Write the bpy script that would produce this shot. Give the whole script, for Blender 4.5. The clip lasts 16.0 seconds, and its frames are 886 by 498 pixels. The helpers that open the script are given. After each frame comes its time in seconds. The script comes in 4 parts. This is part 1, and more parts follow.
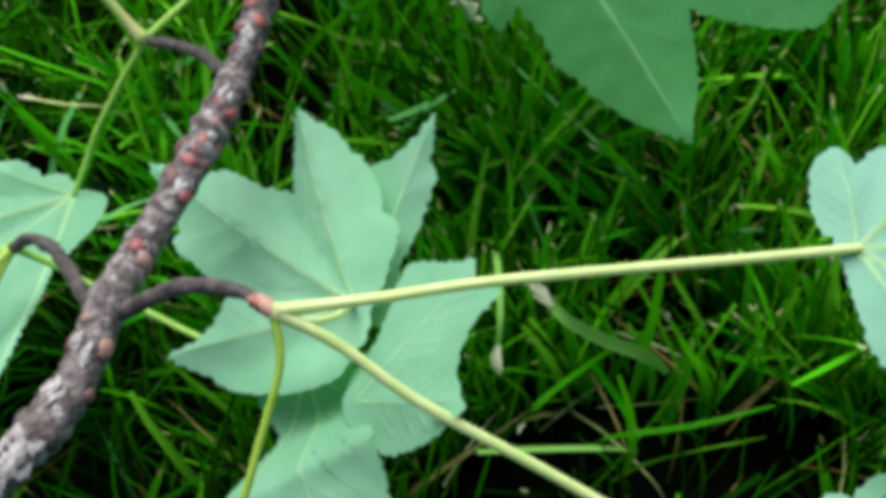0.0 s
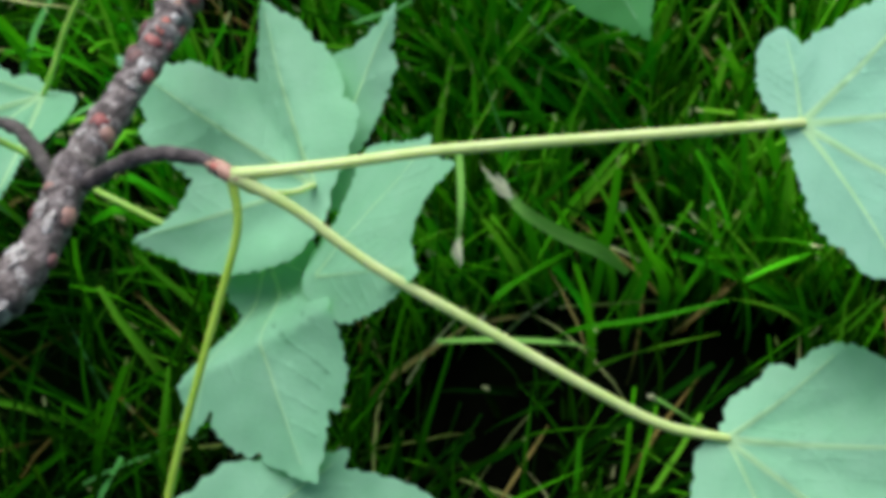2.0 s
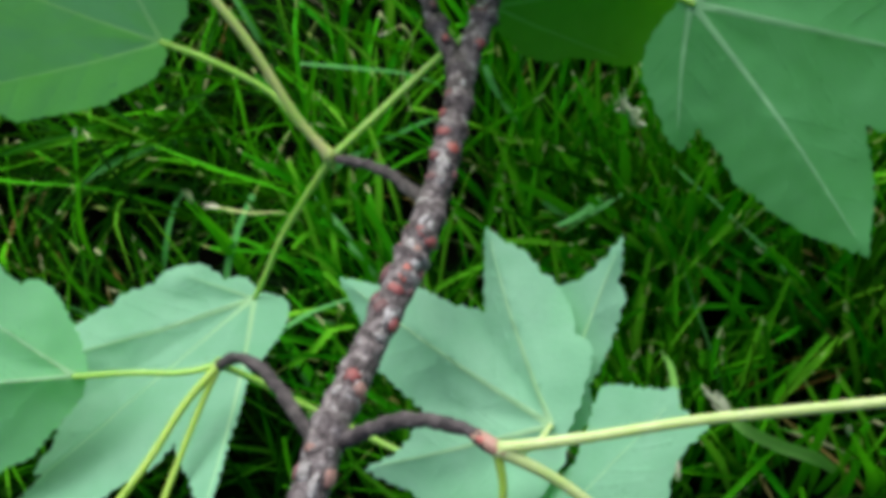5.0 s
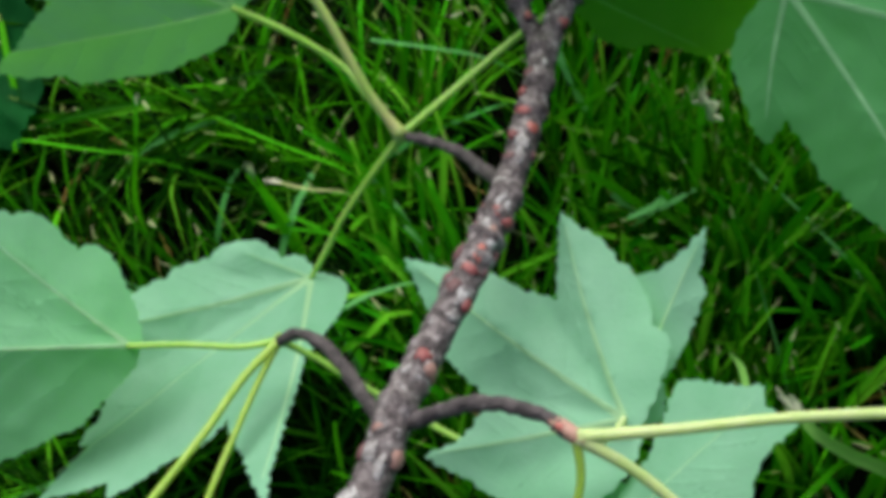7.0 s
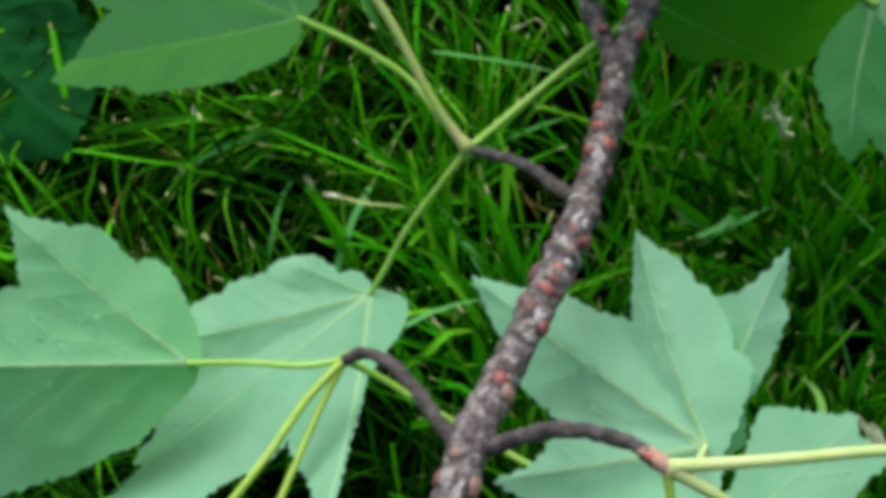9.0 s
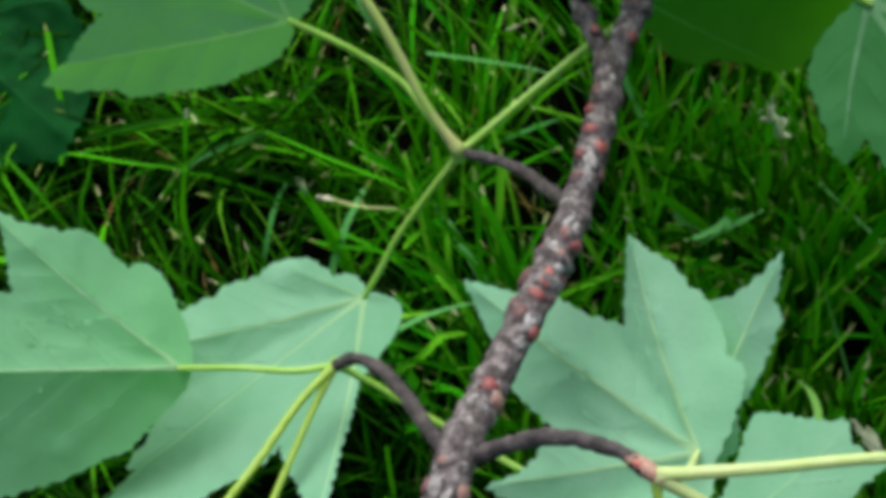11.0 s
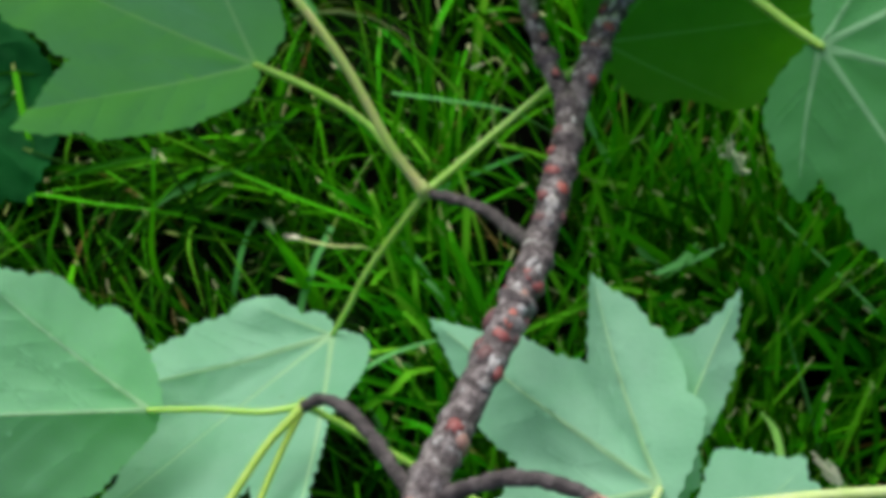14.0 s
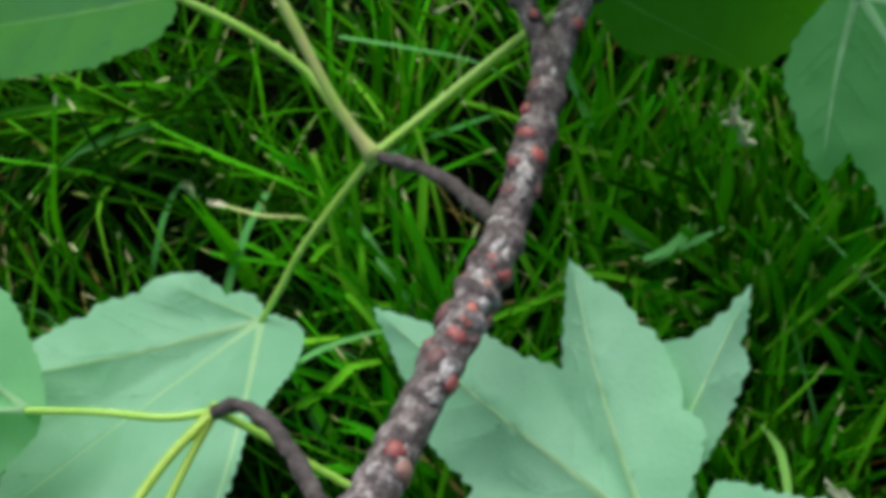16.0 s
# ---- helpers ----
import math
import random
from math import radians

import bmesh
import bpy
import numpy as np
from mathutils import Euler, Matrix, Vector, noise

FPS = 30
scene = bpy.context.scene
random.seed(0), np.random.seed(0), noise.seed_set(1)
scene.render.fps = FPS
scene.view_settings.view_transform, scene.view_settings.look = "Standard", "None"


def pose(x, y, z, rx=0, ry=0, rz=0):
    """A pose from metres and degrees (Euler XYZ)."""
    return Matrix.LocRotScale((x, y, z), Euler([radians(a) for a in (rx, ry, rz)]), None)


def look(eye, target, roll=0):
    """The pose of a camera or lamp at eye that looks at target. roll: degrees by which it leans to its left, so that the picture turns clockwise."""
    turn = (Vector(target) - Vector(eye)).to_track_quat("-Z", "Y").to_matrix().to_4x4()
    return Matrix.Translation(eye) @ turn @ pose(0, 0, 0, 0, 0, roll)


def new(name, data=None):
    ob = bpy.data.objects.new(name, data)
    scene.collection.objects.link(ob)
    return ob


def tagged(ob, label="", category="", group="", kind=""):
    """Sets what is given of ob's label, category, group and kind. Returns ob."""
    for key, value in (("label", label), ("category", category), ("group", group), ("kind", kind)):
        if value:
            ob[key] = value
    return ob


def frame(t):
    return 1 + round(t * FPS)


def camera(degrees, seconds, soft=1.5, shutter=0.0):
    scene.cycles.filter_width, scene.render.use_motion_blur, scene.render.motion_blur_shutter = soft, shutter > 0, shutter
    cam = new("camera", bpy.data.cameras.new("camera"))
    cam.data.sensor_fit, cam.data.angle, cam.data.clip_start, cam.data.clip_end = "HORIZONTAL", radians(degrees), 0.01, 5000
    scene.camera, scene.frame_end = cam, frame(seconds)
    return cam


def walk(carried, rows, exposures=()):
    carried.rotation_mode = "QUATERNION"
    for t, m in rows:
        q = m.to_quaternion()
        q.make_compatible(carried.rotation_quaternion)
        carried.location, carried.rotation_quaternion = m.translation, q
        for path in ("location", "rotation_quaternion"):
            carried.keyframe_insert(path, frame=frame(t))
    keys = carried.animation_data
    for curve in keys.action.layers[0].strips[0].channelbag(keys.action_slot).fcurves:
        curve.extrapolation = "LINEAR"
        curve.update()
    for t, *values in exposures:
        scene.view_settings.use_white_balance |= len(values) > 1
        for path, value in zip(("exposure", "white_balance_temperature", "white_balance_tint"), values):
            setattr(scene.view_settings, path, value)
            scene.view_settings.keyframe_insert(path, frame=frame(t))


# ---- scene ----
# ---------------------------------------------------------------- camera
cam = camera(42.0, 16.0, soft=5.4)
# seconds, eye in metres, turn in degrees
ROWS = [
    (0.0, 0.0001, 0.0001, 0.3200, 20.01, 0.00, -0.00),
    (0.5, 0.0017, -0.0017, 0.3248, 20.31, 0.21, -0.26),
    (1.0, -0.0041, -0.0082, 0.3269, 19.91, 0.23, -0.12),
    (1.5, -0.0024, -0.0184, 0.3218, 19.35, 0.23, -0.34),
    (2.0, 0.0061, -0.0193, 0.3192, 18.65, -0.71, 0.11),
    (2.5, 0.0131, -0.0115, 0.3215, 17.84, -0.75, -0.24),
    (3.0, 0.0195, -0.0134, 0.3175, 18.15, 0.59, 0.12),
    (3.5, 0.0105, -0.0129, 0.3165, 19.11, -0.95, -0.16),
    (4.0, -0.0015, -0.0047, 0.3345, 19.97, 0.42, 0.27),
    (4.5, -0.0233, 0.0077, 0.3294, 19.70, 1.74, 1.22),
    (4.7, -0.0256, 0.0176, 0.3381, 20.28, 3.06, 0.63),
    (6.8, -0.0349, 0.0157, 0.3268, 21.87, 2.81, 3.95),
    (7.0, -0.0384, 0.0145, 0.3277, 21.49, 3.09, 3.84),
    (7.5, -0.0436, 0.0143, 0.3310, 22.26, 2.96, 3.95),
    (8.0, -0.0455, 0.0171, 0.3282, 22.48, 3.24, 4.14),
    (8.5, -0.0470, 0.0187, 0.3244, 22.40, 3.78, 4.20),
    (9.0, -0.0502, 0.0175, 0.3219, 22.15, 3.70, 4.76),
    (9.2, -0.0480, 0.0194, 0.3235, 21.97, 3.48, 5.00),
    (11.3, -0.0460, 0.0202, 0.3193, 21.87, 4.27, 4.57),
    (11.5, -0.0422, 0.0195, 0.3170, 21.44, 4.34, 4.06),
    (12.0, -0.0475, 0.0211, 0.3197, 22.03, 4.42, 4.18),
    (12.5, -0.0495, 0.0213, 0.3179, 21.76, 4.33, 3.92),
    (13.0, -0.0525, 0.0244, 0.3108, 20.39, 4.14, 3.72),
    (13.5, -0.0487, 0.0243, 0.3155, 21.38, 3.89, 3.43),
    (14.0, -0.0448, 0.0231, 0.3259, 22.82, 3.20, 3.71),
    (14.5, -0.0395, 0.0115, 0.3401, 23.38, 2.48, 3.67),
    (15.0, -0.0457, 0.0214, 0.3076, 20.97, 1.79, 4.57),
    (15.5, -0.0470, 0.0304, 0.2933, 20.60, 1.49, 4.53),
    (16.0, -0.0445, 0.0423, 0.2854, 21.15, 1.16, 4.61),
]
walk(cam, [(t, pose(x, y, z, rx, ry, rz)) for t, x, y, z, rx, ry, rz in ROWS], [(0.0, 0.60, 6450, 3), (0.6, 0.52, 6400, 3), (1.2, 0.45, 6350, 3), (4.5, 0.45, 6350, 3), (7.0, 0.33, 6520, 3), (9.2, 0.33, 6520, 3), (11.3, 0.28, 6520, 3), (16.0, 0.28, 6520, 3)])

from mathutils.geometry import delaunay_2d_cdt

# ---------------------------------------------------------------- world and light
world = bpy.data.worlds.new("overcast_sky")
scene.world = world
world.use_nodes = True
wn = world.node_tree.nodes
sky = wn.new("ShaderNodeTexSky")
sky.sky_type, sky.sun_disc = "NISHITA", False
sky.sun_elevation, sky.sun_rotation = radians(48), radians(-14)
sky.air_density, sky.dust_density, sky.ozone_density = 0.8, 5.0, 0.6
wn["Background"].inputs["Strength"].default_value = 0.078
world.node_tree.links.new(sky.outputs["Color"], wn["Background"].inputs["Color"])

sun_data = bpy.data.lights.new("sun", "SUN")
sun_data.energy, sun_data.angle, sun_data.color = 3.35, radians(62), (1.0, 0.975, 0.94)
sun = new("sun", sun_data)
sun.matrix_world = look((-0.45, 1.86, 2.15), (0, 0, 0))


# ---------------------------------------------------------------- materials
def material(name):
    mat = bpy.data.materials.new(name)
    mat.use_nodes = True
    tree = mat.node_tree
    return mat, tree, tree.nodes["Principled BSDF"], tree.nodes["Material Output"]


def add(tree, kind, **inputs):
    node = tree.nodes.new(kind)
    for key, value in inputs.items():
        node.inputs[key.replace("_", " ")].default_value = value
    return node


def noise_node(tree, scale, detail=4.0, rough=0.55, space="Object"):
    coord = tree.nodes.new("ShaderNodeTexCoord")
    node = add(tree, "ShaderNodeTexNoise", Scale=scale, Detail=detail, Roughness=rough)
    tree.links.new(coord.outputs[space], node.inputs["Vector"])
    return node


def ramp(tree, source, *stops):
    node = tree.nodes.new("ShaderNodeValToRGB")
    while len(node.color_ramp.elements) < len(stops):
        node.color_ramp.elements.new(0.5)
    for element, (place, colour) in zip(node.color_ramp.elements, stops):
        element.position, element.color = place, (*colour, 1)
    tree.links.new(source, node.inputs["Fac"])
    return node.outputs["Color"]


def blend(tree, a, b, fac, mode="MIX"):
    node = tree.nodes.new("ShaderNodeMix")
    node.data_type, node.blend_type = "RGBA", mode
    for socket, value in ((node.inputs[0], fac), (node.inputs[6], a), (node.inputs[7], b)):
        if isinstance(value, (int, float)):
            socket.default_value = value
        elif isinstance(value, tuple):
            socket.default_value = (*value, 1)
        else:
            tree.links.new(value, socket)
    return node.outputs[2]


def bump(tree, height, strength, distance):
    node = add(tree, "ShaderNodeBump", Strength=strength, Distance=distance)
    tree.links.new(height, node.inputs["Height"])
    return node.outputs["Normal"]


def thin_leaf(tree, bsdf, out, colour, glow, share):
    """Lets part of the light through the sheet."""
    trans = tree.nodes.new("ShaderNodeBsdfTranslucent")
    if isinstance(glow, tuple):
        trans.inputs["Color"].default_value = (*glow, 1)
    else:
        tree.links.new(glow, trans.inputs["Color"])
    mix = tree.nodes.new("ShaderNodeMixShader")
    mix.inputs[0].default_value = share
    tree.links.new(bsdf.outputs[0], mix.inputs[1])
    tree.links.new(trans.outputs[0], mix.inputs[2])
    tree.links.new(mix.outputs[0], out.inputs["Surface"])
    tree.links.new(colour, bsdf.inputs["Base Color"])


def leaf_material(name, pale, deep, glow, rough=0.55, share=0.3, gloss=0.2):
    mat, tree, bsdf, out = material(name)
    broad = noise_node(tree, 55, 3)
    fine = noise_node(tree, 420, 5, 0.6)
    cells = add(tree, "ShaderNodeTexVoronoi", Scale=650)
    cells.feature = "DISTANCE_TO_EDGE"
    tree.links.new(tree.nodes.new("ShaderNodeTexCoord").outputs["Object"], cells.inputs["Vector"])
    base = ramp(tree, broad.outputs["Fac"], (0.3, deep), (0.68, pale))
    mottled = blend(tree, base, tuple(c * 0.72 for c in deep), ramp(tree, fine.outputs["Fac"], (0.5, (0, 0, 0)), (0.9, (0.25, 0.25, 0.25))))
    spots = noise_node(tree, 130, 2, 0.4)
    worn = blend(tree, mottled, (0.10, 0.16, 0.03), ramp(tree, spots.outputs["Fac"], (0.755, (0, 0, 0)), (0.80, (0.6, 0.6, 0.6))))
    thin_leaf(tree, bsdf, out, worn, glow, share)
    bsdf.inputs["Roughness"].default_value = rough
    bsdf.inputs["Specular IOR Level"].default_value = gloss
    normal = bump(tree, cells.outputs["Distance"], 0.25, 0.0004)
    tree.links.new(normal, bsdf.inputs["Normal"])
    return mat


UNDERSIDE = leaf_material("maple_leaf_underside", (0.355, 0.70, 0.495), (0.265, 0.61, 0.39), (0.15, 0.52, 0.06), 0.5, 0.48)
GREENER = leaf_material("greener_leaf_underside", (0.315, 0.70, 0.435), (0.235, 0.60, 0.33), (0.26, 0.78, 0.04), 0.5, 0.58)
# blue sky reflection on one flat-lying leaf, mixed into its base colour
SKY_TINT = leaf_material("sky_tint_leaf_underside", (0.305, 0.60, 0.475), (0.245, 0.54, 0.40), (0.16, 0.52, 0.10), 0.5, 0.42)
# three darker copies of the underside, with the upper leaves' shade in the colour
HALF_SHADED = leaf_material("half_shaded_leaf_underside", (0.265, 0.63, 0.375), (0.195, 0.53, 0.28), (0.17, 0.58, 0.06), 0.5, 0.5)
DEEP_SHADED = leaf_material("deep_shaded_leaf_underside", (0.115, 0.37, 0.045), (0.07, 0.27, 0.025), (0.13, 0.46, 0.010), 0.55, 0.4, 0.08)
SHADED = leaf_material("shaded_leaf_underside", (0.17, 0.52, 0.21), (0.12, 0.43, 0.14), (0.15, 0.54, 0.05), 0.5, 0.5)
TOPSIDE = leaf_material("maple_leaf_topside", (0.008, 0.078, 0.017), (0.004, 0.038, 0.010), (0.02, 0.14, 0.005), 0.55, 0.15, 0.012)


def stalk_material(name, a, b, rough=0.45, soft=0.0):
    mat, tree, bsdf, out = material(name)
    n = noise_node(tree, 160, 4)
    fine = noise_node(tree, 1400, 3)
    c = ramp(tree, n.outputs["Fac"], (0.32, a), (0.68, b))
    tree.links.new(blend(tree, c, tuple(v * 0.6 for v in a), ramp(tree, fine.outputs["Fac"], (0.55, (0, 0, 0)), (0.8, (0.5, 0.5, 0.5)))), bsdf.inputs["Base Color"])
    tree.links.new(bump(tree, fine.outputs["Fac"], 0.3, 0.0002), bsdf.inputs["Normal"])
    bsdf.inputs["Roughness"].default_value = rough
    bsdf.inputs["Subsurface Weight"].default_value = soft
    bsdf.inputs["Subsurface Radius"].default_value = (1.0, 1.0, 0.5)
    bsdf.inputs["Subsurface Scale"].default_value = 0.003
    return mat


PETIOLE = stalk_material("petiole_green", (0.39, 0.52, 0.19), (0.49, 0.58, 0.29), soft=0.7)
PETIOLE_GREEN = stalk_material("petiole_deep_green", (0.24, 0.47, 0.06), (0.33, 0.55, 0.13), soft=0.7)
PETIOLE_PINK = stalk_material("petiole_pinkish", (0.50, 0.50, 0.24), (0.36, 0.54, 0.13), soft=0.7)
PETIOLE_OLIVE = stalk_material("petiole_olive", (0.24, 0.40, 0.04), (0.32, 0.48, 0.08), soft=0.7)
DARK_VEIN = leaf_material("dark_leaf_vein", (0.014, 0.105, 0.028), (0.009, 0.065, 0.018), (0.02, 0.14, 0.005), 0.55, 0.15, 0.02)
# vein copies darkened for the same leaf shade
DEEP_SHADED_VEIN = leaf_material("deep_shaded_leaf_vein", (0.17, 0.46, 0.12), (0.14, 0.39, 0.09), (0.18, 0.55, 0.06), 0.5, 0.45)
SHADED_VEIN = leaf_material("shaded_leaf_vein", (0.36, 0.68, 0.40), (0.30, 0.60, 0.32), (0.28, 0.70, 0.16), 0.5, 0.5)
VEIN = leaf_material("leaf_vein", (0.52, 0.80, 0.50), (0.45, 0.75, 0.43), (0.36, 0.80, 0.22), 0.5, 0.5)


def bark_material(name, dark, mid, light, lichen):
    mat, tree, bsdf, out = material(name)
    broad = noise_node(tree, 360, 5, 0.65)
    patch = noise_node(tree, 210, 4, 0.55)
    fine = noise_node(tree, 1500, 6, 0.7)
    cracks = add(tree, "ShaderNodeTexVoronoi", Scale=420)
    cracks.feature = "DISTANCE_TO_EDGE"
    tree.links.new(tree.nodes.new("ShaderNodeTexCoord").outputs["Object"], cracks.inputs["Vector"])
    base = ramp(tree, broad.outputs["Fac"], (0.34, dark), (0.5, mid), (0.66, light))
    pale = blend(tree, base, lichen, ramp(tree, patch.outputs["Fac"], (0.59, (0, 0, 0)), (0.70, (0.75, 0.75, 0.75))))
    speck = blend(tree, pale, tuple(c * 0.35 for c in dark), ramp(tree, fine.outputs["Fac"], (0.52, (0, 0, 0)), (0.75, (0.8, 0.8, 0.8))))
    line = blend(tree, speck, tuple(c * 0.5 for c in dark), ramp(tree, cracks.outputs["Distance"], (0.0, (0.6, 0.6, 0.6)), (0.09, (0, 0, 0))))
    tree.links.new(line, bsdf.inputs["Base Color"])
    tree.links.new(bump(tree, blend(tree, broad.outputs["Color"], fine.outputs["Color"], 0.45), 0.8, 0.0012), bsdf.inputs["Normal"])
    bsdf.inputs["Roughness"].default_value = 0.72
    return mat


BARK = bark_material("grey_bark", (0.030, 0.021, 0.024), (0.122, 0.098, 0.106), (0.33, 0.29, 0.305), (0.58, 0.55, 0.58))
TWIG_BARK = bark_material("dark_twig_bark", (0.030, 0.024, 0.028), (0.068, 0.055, 0.061), (0.125, 0.105, 0.112), (0.21, 0.19, 0.195))
BUD = stalk_material("red_bud", (0.13, 0.032, 0.038), (0.30, 0.082, 0.082), 0.5)
CORAL = stalk_material("coral_bud", (0.28, 0.068, 0.062), (0.48, 0.15, 0.125), 0.45)
PEACH = stalk_material("peach_bud", (0.22, 0.12, 0.11), (0.38, 0.22, 0.185), 0.6)
LICHEN_LIT = bark_material("pale_lichen_and_lit_bark", (0.20, 0.18, 0.19), (0.38, 0.355, 0.37), (0.56, 0.545, 0.58), (0.66, 0.655, 0.71))
PINK = stalk_material("pinkish_tip_bud", (0.32, 0.15, 0.125), (0.47, 0.28, 0.23), 0.55)
SCALE = stalk_material("pale_bud_scale", (0.34, 0.20, 0.15), (0.48, 0.36, 0.26), 0.6)
BUD_DARK = stalk_material("dark_red_bud", (0.085, 0.042, 0.048), (0.17, 0.072, 0.078), 0.6)


def grass_material(name, *stops, share=0.3, rough=0.5):
    mat, tree, bsdf, out = material(name)
    info = tree.nodes.new("ShaderNodeNewGeometry")
    each = ramp(tree, info.outputs["Random Per Island"], *stops)
    fleck = noise_node(tree, 240, 3)
    col = blend(tree, each, (0.12, 0.28, 0.04), ramp(tree, fleck.outputs["Fac"], (0.60, (0, 0, 0)), (0.80, (0.45, 0.45, 0.45))))
    glow = blend(tree, col, (0.16, 0.62, 0.0), 0.35, "MIX")
    thin_leaf(tree, bsdf, out, col, glow, share)
    bsdf.inputs["Roughness"].default_value = rough
    bsdf.inputs["Specular IOR Level"].default_value = 0.03
    return mat


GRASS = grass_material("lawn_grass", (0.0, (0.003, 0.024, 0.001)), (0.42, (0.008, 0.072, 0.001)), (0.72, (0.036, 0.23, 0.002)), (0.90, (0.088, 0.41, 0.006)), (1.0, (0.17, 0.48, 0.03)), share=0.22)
# low blades coloured almost black to carry the shade near the soil
LOW_SHADE = grass_material("low_shade_grass", (0.0, (0.001, 0.007, 0.0005)), (0.6, (0.002, 0.017, 0.001)), (1.0, (0.016, 0.020, 0.005)), share=0.1)
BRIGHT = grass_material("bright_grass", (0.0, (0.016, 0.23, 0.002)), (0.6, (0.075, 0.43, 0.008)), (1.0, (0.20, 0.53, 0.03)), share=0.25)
BLUEGRASS = grass_material("blue_green_grass", (0.0, (0.075, 0.32, 0.07)), (1.0, (0.18, 0.48, 0.17)), share=0.25)
PALE_BLADE = grass_material("pale_green_grass", (0.0, (0.13, 0.36, 0.06)), (1.0, (0.23, 0.46, 0.12)), share=0.25)
STRAW = grass_material("dry_straw", (0.0, (0.13, 0.080, 0.02)), (0.5, (0.24, 0.17, 0.05)), (1.0, (0.38, 0.33, 0.13)), share=0.15, rough=0.7)
TIPS = grass_material("dried_blade_ends", (0.0, (0.20, 0.30, 0.06)), (0.4, (0.40, 0.48, 0.16)), (1.0, (0.70, 0.73, 0.42)), share=0.2, rough=0.7)
SEED = stalk_material("pale_seed_husk", (0.60, 0.62, 0.42), (0.80, 0.82, 0.66), 0.6)


def soil_material():
    mat, tree, bsdf, out = material("gap_shaded_soil")
    a = noise_node(tree, 60, 6, 0.65)
    b = noise_node(tree, 700, 5, 0.7)
    # near-black: the deep shade between the blades is put into the soil colour
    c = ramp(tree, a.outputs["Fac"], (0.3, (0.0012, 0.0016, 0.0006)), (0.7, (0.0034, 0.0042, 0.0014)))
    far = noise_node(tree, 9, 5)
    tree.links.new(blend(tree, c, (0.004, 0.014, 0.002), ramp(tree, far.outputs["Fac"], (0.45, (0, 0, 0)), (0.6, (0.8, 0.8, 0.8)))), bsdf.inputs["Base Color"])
    tree.links.new(bump(tree, b.outputs["Fac"], 1.0, 0.004), bsdf.inputs["Normal"])
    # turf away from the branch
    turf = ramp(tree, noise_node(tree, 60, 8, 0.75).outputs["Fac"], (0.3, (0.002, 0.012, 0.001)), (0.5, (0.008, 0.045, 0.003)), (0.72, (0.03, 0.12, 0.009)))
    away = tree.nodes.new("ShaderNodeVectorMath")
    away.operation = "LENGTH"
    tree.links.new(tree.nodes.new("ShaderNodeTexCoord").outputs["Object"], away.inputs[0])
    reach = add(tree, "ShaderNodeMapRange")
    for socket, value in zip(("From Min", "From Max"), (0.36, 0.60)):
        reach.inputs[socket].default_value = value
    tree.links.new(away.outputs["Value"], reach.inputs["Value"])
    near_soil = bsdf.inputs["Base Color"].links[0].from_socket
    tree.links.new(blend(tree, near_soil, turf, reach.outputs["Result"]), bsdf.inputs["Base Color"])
    bsdf.inputs["Roughness"].default_value = 0.95
    bsdf.inputs["Specular IOR Level"].default_value = 0.05
    return mat


SOIL = soil_material()


# ---------------------------------------------------------------- builders
def mesh_of(name, verts, faces, mat, smooth=True):
    me = bpy.data.meshes.new(name)
    me.from_pydata([tuple(v) for v in verts], [], faces)
    me.materials.append(mat)
    if smooth:
        me.polygons.foreach_set("use_smooth", [True] * len(me.polygons))
    me.update()
    return me


def part(name, me, parent, label="", m=None):
    ob = new(name, me)
    ob.parent = parent
    if m is not None:
        ob.matrix_basis = m
    return tagged(ob, label)


def spline(points, per=8):
    """A smooth line through the points (Catmull-Rom), as an array."""
    p = np.array(points, float)
    p = np.vstack([2 * p[0] - p[1], p, 2 * p[-1] - p[-2]])
    out = []
    for k in range(1, len(p) - 2):
        for t in np.linspace(0, 1, per, endpoint=False):
            a, b, c, d = p[k - 1:k + 3]
            out.append(0.5 * (2 * b + (c - a) * t + (2 * a - 5 * b + 4 * c - d) * t * t + (3 * b - a - 3 * c + d) * t ** 3))
    out.append(p[-2])
    return np.array(out)


def tube(line, radius, sides=10, lump=None):
    """Vertices and faces of a closed tube. radius: a function of the share of the way; lump(point, share, angle) adds to it."""
    n = len(line)
    verts, faces = [], []
    up = Vector((0.03, 0.05, 1))
    for i, p in enumerate(line):
        ahead = Vector(line[min(i + 1, n - 1)] - line[max(i - 1, 0)]).normalized()
        side = ahead.cross(up).normalized()
        over = side.cross(ahead)
        s = i / (n - 1)
        for k in range(sides):
            a = 2 * math.pi * k / sides
            r = radius(s)
            d = side * math.cos(a) + over * math.sin(a)
            if lump:
                r += lump(Vector(p) + d * r, s, a)
            verts.append(Vector(p) + d * r)
    for i in range(n - 1):
        for k in range(sides):
            q = (k + 1) % sides
            faces.append((i * sides + k, i * sides + q, (i + 1) * sides + q, (i + 1) * sides + k))
    faces.append(tuple(range(sides - 1, -1, -1)))
    faces.append(tuple(range((n - 1) * sides, n * sides)))
    return verts, faces


